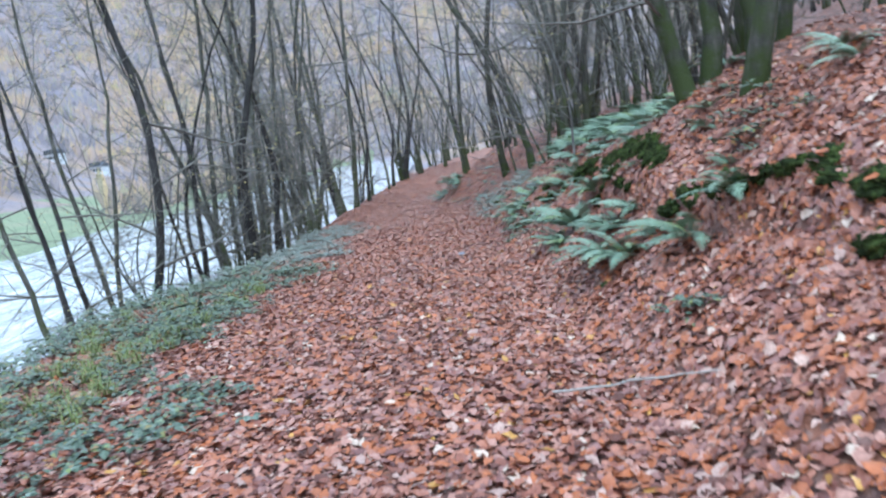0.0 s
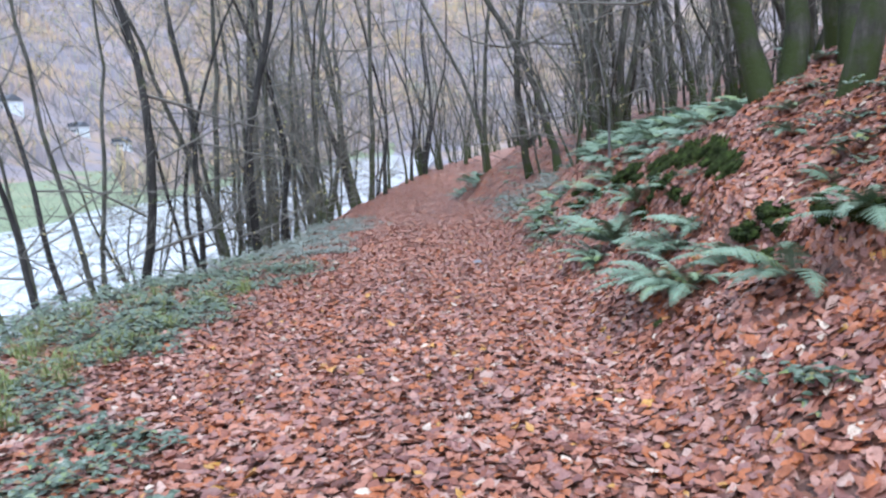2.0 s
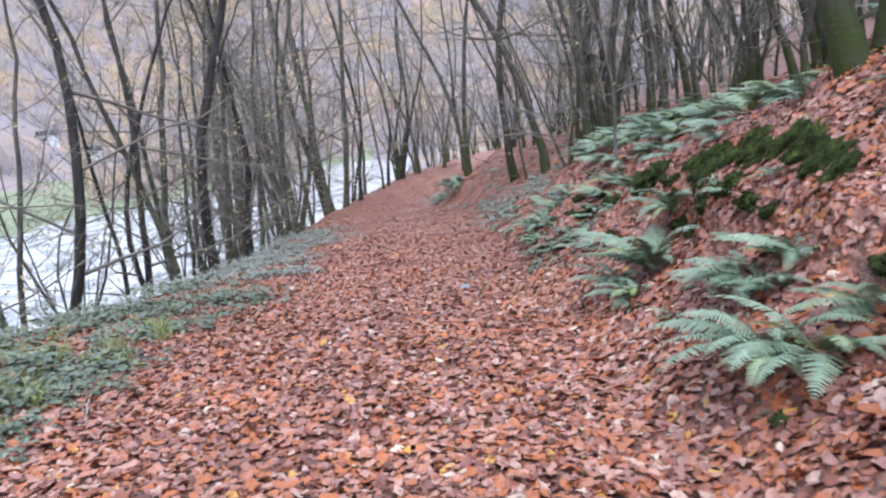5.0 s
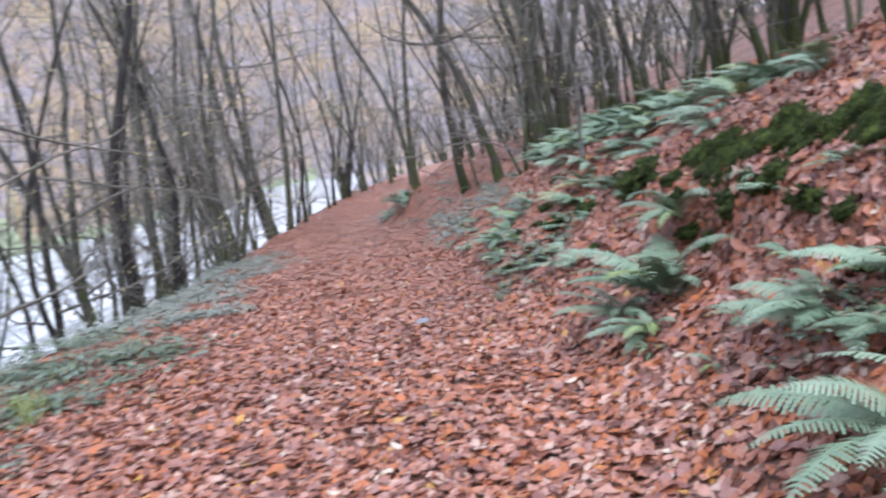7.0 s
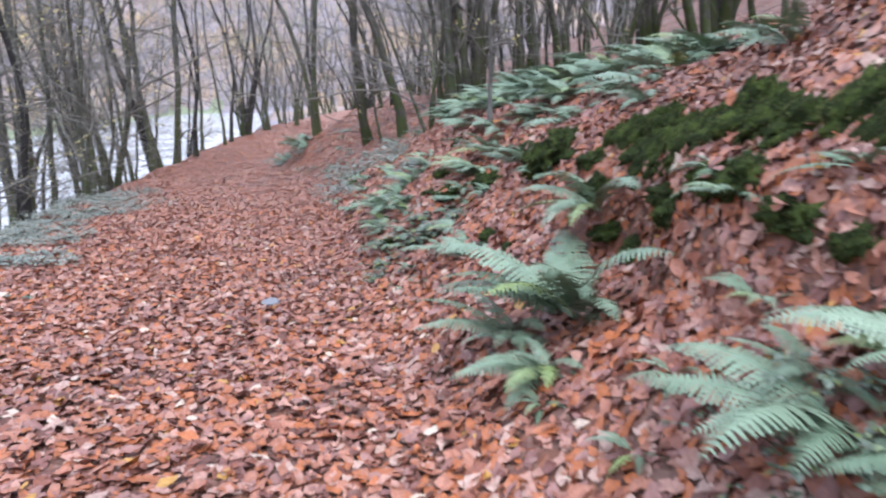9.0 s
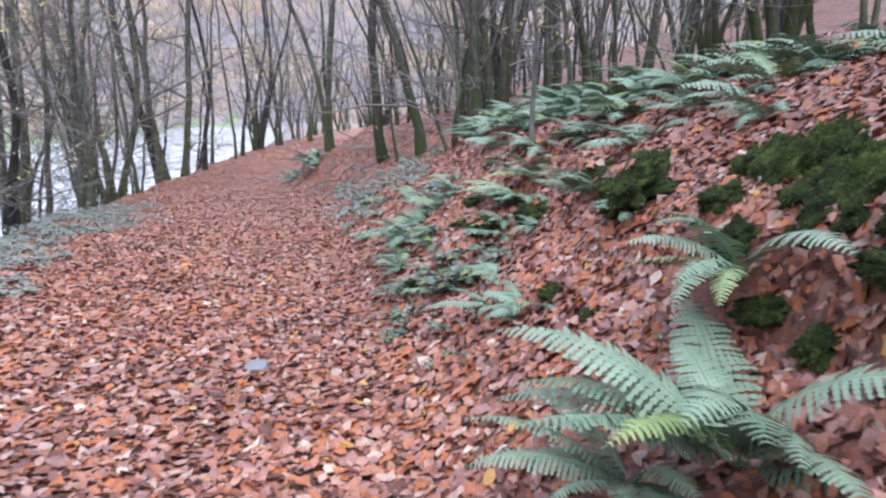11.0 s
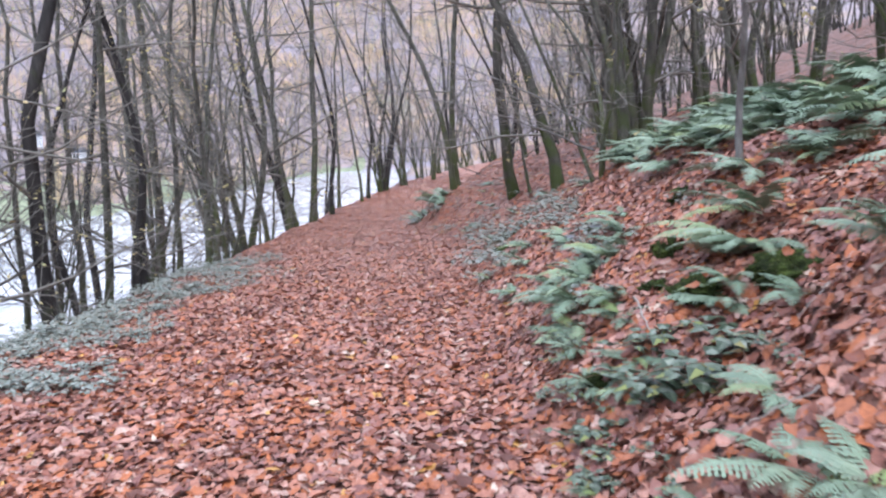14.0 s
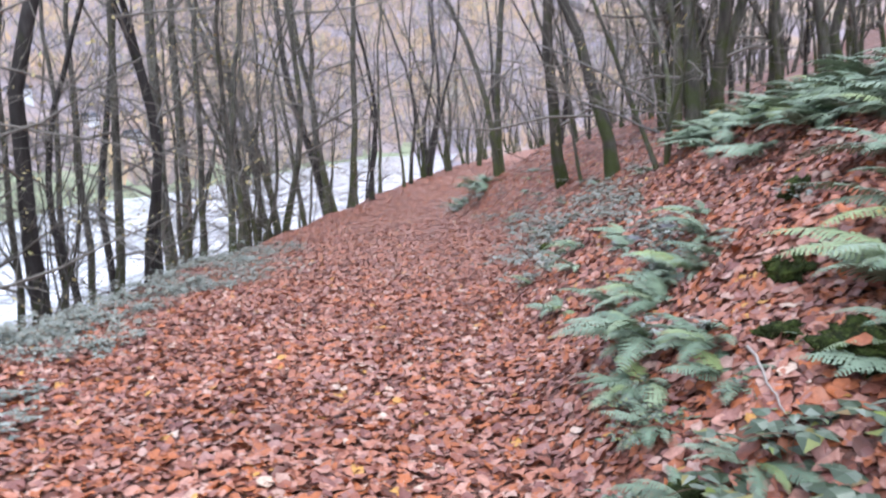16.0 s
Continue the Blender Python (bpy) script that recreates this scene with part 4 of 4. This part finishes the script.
ROCKS = [rock_meshes(s) for s in (1, 2, 3, 4, 5)]
RNG = random.Random(77)
for x, y, s, n, face, fan in [(3.1, 15.25, 0.95, 6, 200, 150), (3.35, 15.9, 0.8, 5, 195, 170), (2.75, 17.6, 0.7, 6, 200, 220), (2.4, 17.2, 0.75, 6, 200, 220), (2.95, 18.3, 0.7, 6, 200, 240), (2.2, 16.95, 0.65, 6, 200, 220), (2.1, 7.95, 0.5, 6, 205, 230), (2.2, 8.6, 0.45, 6, 205, 230), (1.95, 7.2, 0.85, 7, 210, 180)]:
    fern(x, y, s, n, face, fan)
for x, y, s in [(2.15, 8.55, 0.55), (2.25, 8.35, 0.6), (2.0, 8.4, 0.5), (2.1, 8.0, 0.6), (1.85, 8.05, 0.5), (1.75, 7.85, 0.5), (2.4, 8.0, 0.6), (2.5, 17.9, 0.9), (2.75, 18.6, 0.9), (2.7, 17.0, 0.8), (2.3, 5.3, 0.5), (2.35, 10.7, 0.6)]:
    bramble(x, y, s, "trailing bramble leaves among the ferns", "brambles on the bank")

RNG = random.Random(51)


def mossy_rock(x, y, rx, ry, rz, slope, turn, i, rise=0.1):
    """A rock bedded in the bank; rx runs up the slope, ry along the path."""
    root = new("mossy_rock")
    root.matrix_basis = pose(x, y, float(land(x, y)) + rise * rz, RNG.uniform(-12, 12), -slope, turn)
    me, tuft = ROCKS[i % 5]
    m = Matrix.Diagonal((rx, ry, rz, 1))
    part("rock", me, root, m)
    tagged(part("moss", tuft, root, m, "shaggy green moss"), kind="stuff")
    for _ in range(RNG.randint(2, 5) if ry > 0.12 else 0):
        u, v = RNG.uniform(-0.5, 0.6), RNG.uniform(-0.5, 0.5)
        part("leaf", SINGLE[RNG.randrange(12)], root, pose(u * rx, v * ry, 0.75 * rz * (1 - u * u - v * v) + 0.02, RNG.uniform(-25, 25), RNG.uniform(-25, 25), RNG.uniform(0, 360)), "fallen brown leaf")
    return tagged(root, "rounded rock overgrown with thick green moss", "rock", "mossy rocks in the bank")


# the ledge: moss-grown ribs of stone that run down from the leafy shelf
for i in range(16):
    y = 8.35 + 0.205 * i + RNG.uniform(-0.05, 0.05)
    mossy_rock(2.72 + 0.03 * (y - 9) + RNG.uniform(-0.07, 0.09), y, RNG.uniform(0.2, 0.31), RNG.uniform(0.07, 0.125), RNG.uniform(0.1, 0.16), RNG.uniform(38, 58), RNG.uniform(-38, -8), i)
for i in range(6):  # a second tier where the shelf is highest
    y = 10.25 + 0.23 * i + RNG.uniform(-0.06, 0.06)
    mossy_rock(2.98 + RNG.uniform(-0.06, 0.1), y, RNG.uniform(0.16, 0.26), RNG.uniform(0.07, 0.12), RNG.uniform(0.1, 0.15), RNG.uniform(30, 50), RNG.uniform(-38, -8), i + 1, 0.3)
for i in range(11):  # smaller knobs below them
    y = 8.5 + 0.27 * i + RNG.uniform(-0.08, 0.08)
    mossy_rock(2.45 + 0.05 * (y - 9) + RNG.uniform(-0.08, 0.06), y, RNG.uniform(0.1, 0.16), RNG.uniform(0.07, 0.13), RNG.uniform(0.08, 0.12), RNG.uniform(20, 50), RNG.uniform(-30, 20), i + 2)
for i, (x, y, r) in enumerate([(2.5, 7.4, 0.15), (2.66, 7.25, 0.14), (2.42, 6.85, 0.12), (2.6, 6.95, 0.11), (2.75, 6.5, 0.13), (2.45, 5.6, 0.13), (2.55, 5.35, 0.11), (2.62, 5.05, 0.13), (2.68, 4.7, 0.14), (2.58, 4.45, 0.09), (2.66, 4.15, 0.14), (2.5, 3.9, 0.12), (2.42, 5.95, 0.12), (2.66, 12.2, 0.27), (2.9, 12.5, 0.2), (2.36, 14.6, 0.15), (2.75, 14.25, 0.17),
                               (2.2, 14.95, 0.09), (2.5, 15.6, 0.13), (2.95, 13.3, 0.14), (1.62, 6.95, 0.06), (2.12, 12.1, 0.09), (2.1, 11.5, 0.06), (1.62, 14.35, 0.08), (2.95, 16.5, 0.12), (2.3, 25.0, 0.2), (2.4, 23.4, 0.18), (1.9, 22.0, 0.15)]):
    mossy_rock(x, y, 1.1 * r, 1.15 * r, 0.85 * r, RNG.uniform(18, 42), RNG.uniform(-25, 25), i, 0.16)

def join_patch():
    """The brambles farther along the path, as one mesh."""
    verts, faces, slots, n0 = [], [], [], 0
    for me, m in PATCH:
        k = np.empty(len(me.vertices) * 3, np.float32)
        me.vertices.foreach_get("co", k)
        a = np.array(m)
        verts.append(k.reshape(-1, 3) @ a[:3, :3].T + a[:3, 3])
        faces.extend(tuple(i + n0 for i in p.vertices) for p in me.polygons)
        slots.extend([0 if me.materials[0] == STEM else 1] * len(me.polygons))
        n0 += len(me.vertices)
    me = bpy.data.meshes.new("bramble_patch")
    me.from_pydata(np.concatenate(verts).tolist(), [], faces)
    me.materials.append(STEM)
    me.materials.append(BRAMBLE_SHEEN)
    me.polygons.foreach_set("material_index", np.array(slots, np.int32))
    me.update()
    tagged(new("bramble_patch", me), "low grey-green brambles spreading along the path's far edges, leaf colour paled for sky sheen", "brambles", kind="stuff")


join_patch()

# larger leaves that lie on top of the litter on the bank
for i in range(70):
    x, y = RNG.uniform(1.5, 3.6), RNG.uniform(5, 15)
    n = Vector(normals(np.array(x), np.array(y)))
    s = RNG.uniform(0.9, 1.3)
    m = Matrix.Translation((x, y, float(land(x, y)) + 0.035)) @ n.to_track_quat("Z", "Y").to_matrix().to_4x4() @ pose(0, 0, 0, RNG.uniform(-15, 15), RNG.uniform(-15, 15), RNG.uniform(0, 360)) @ Matrix.Scale(s, 4)
    part("leaf", SINGLE[i % 12], ground, m)

# ---- small things on the path ----


def stone(x, y, size, label):
    bm = bmesh.new()
    bmesh.ops.create_icosphere(bm, subdivisions=2, radius=size)
    for v in bm.verts:
        k = 1 + 0.3 * noise.noise(v.co / size * 1.2 + Vector((x, y, 0)))
        v.co = Vector((v.co.x * k, v.co.y * 0.75 * k, max(min(v.co.z * 0.5, size * 0.24), -size * 0.3)))
    me = bpy.data.meshes.new("stone")
    bm.to_mesh(me)
    bm.free()
    me.materials.append(ROCK)
    ob = new("stone", me)
    ob.matrix_basis = pose(x, y, float(land(x, y)) + 0.035, 8, -6, 30)
    return tagged(ob, label, "stone")


stone(0.34, 13.01, 0.095, "flat grey slate stone lying among leaves")
stone(2.35, 18.7, 0.16, "dark slate stone set in the bank")
stone(2.6, 18.2, 0.12, "dark slate stone set in the bank")


DEAD = plain_material("dead_wood", (0.42, 0.37, 0.33), 0.7, 15)


def fallen_stick(x0, y0, x1, y1, r, label, seed):
    rng = random.Random(seed)
    a, b = Vector((x0, y0, float(land(x0, y0)) + 0.04)), Vector((x1, y1, float(land(x1, y1)) + 0.05))
    pts = [a.lerp(b, i / 10) + Vector((rng.gauss(0, 0.006), rng.gauss(0, 0.006), rng.gauss(0.004, 0.005))) for i in range(11)]
    sh = Shell()
    sh.tube(pts, [r * (1 - 0.05 * i) for i in range(11)], 7)
    tagged(new("fallen_branch", sh.mesh("fallen_branch", DEAD)), label, "branch")


fallen_stick(0.60, 4.42, 1.52, 3.86, 0.011, "thin pale broken branch lying on the leaves", 1)
fallen_stick(-2.9, 9.2, -2.6, 8.5, 0.008, "thin dead stick beside the path", 2)
for i in range(9):
    x, y, a = RNG.uniform(1.9, 2.9), RNG.uniform(5.5, 15), RNG.uniform(0, 6.28)
    fallen_stick(x, y, x + 0.3 * math.cos(a), y + 0.3 * math.sin(a), 0.004, "thin dead stem lying on the leafy bank", 10 + i)
fallen_stick(2.05, 14.95, 2.0, 14.45, 0.008, "thin dead stem on the bank", 3)


def stump(x, y, h, r):
    rng = random.Random(3)
    pts, radii = grown(rng, Vector((0, 0, -0.06)), Vector((0.05, 0, 1)), h, r * 1.3, r, 5, 0.06, 0)
    sh = Shell()
    sh.tube(pts, radii, 8)
    ob = new("stump", sh.mesh("stump", BARK_DARK))
    ob.matrix_basis = pose(x, y, float(land(x, y)))
    tagged(ob, "short dark broken sapling stump in the brambles", "stump")


stump(-3.7, 10.0, 0.4, 0.028)

# ---- houses across the river ----


def box(x0, x1, y0, y1, z0, z1):
    bm = bmesh.new()
    bmesh.ops.create_cube(bm, size=1)
    for v in bm.verts:
        v.co = Vector(((x0 + x1) / 2 + v.co.x * (x1 - x0), (y0 + y1) / 2 + v.co.y * (y1 - y0), (z0 + z1) / 2 + v.co.z * (z1 - z0)))
    return bm


def done(name, bm, mat):
    me = bpy.data.meshes.new(name)
    bm.to_mesh(me)
    bm.free()
    me.materials.append(mat)
    return me


def house(x, y, w, d, h, turn):
    root = new("house")
    root.matrix_basis = pose(x, y, float(land(x, y)), 0, 0, turn)
    part("wall", done("wall", box(-w / 2, w / 2, -d / 2, d / 2, -3, h), PLASTER), root)
    e = 0.4
    v = [(-w / 2 - e, -d / 2 - e, h - 0.1), (w / 2 + e, -d / 2 - e, h - 0.1), (w / 2 + e, d / 2 + e, h - 0.1), (-w / 2 - e, d / 2 + e, h - 0.1), (-w / 2 - e, 0, h + 0.4 * d), (w / 2 + e, 0, h + 0.4 * d)]
    part("roof", mesh_of("roof", v, [(0, 1, 5, 4), (2, 3, 4, 5), (0, 4, 3), (1, 2, 5), (3, 2, 1, 0)], ROOF, False), root)
    for floor_z in (0.9, 3.5):
        for k in range(4):
            cx = -w / 2 + w * (k + 0.5) / 4
            part("window", done("window", box(cx - 0.5, cx + 0.5, -d / 2 - 0.05, -d / 2 + 0.1, floor_z, floor_z + 1.3), GLASS_DARK), root)
    tagged(root, "distant white rendered house with a slate roof", "house", "houses across the river")


house(-163, 262, 8, 6, 3.6, -30)
house(-150, 284, 6, 5, 3.2, -20)
house(-139, 296, 6, 5, 3.0, -15)
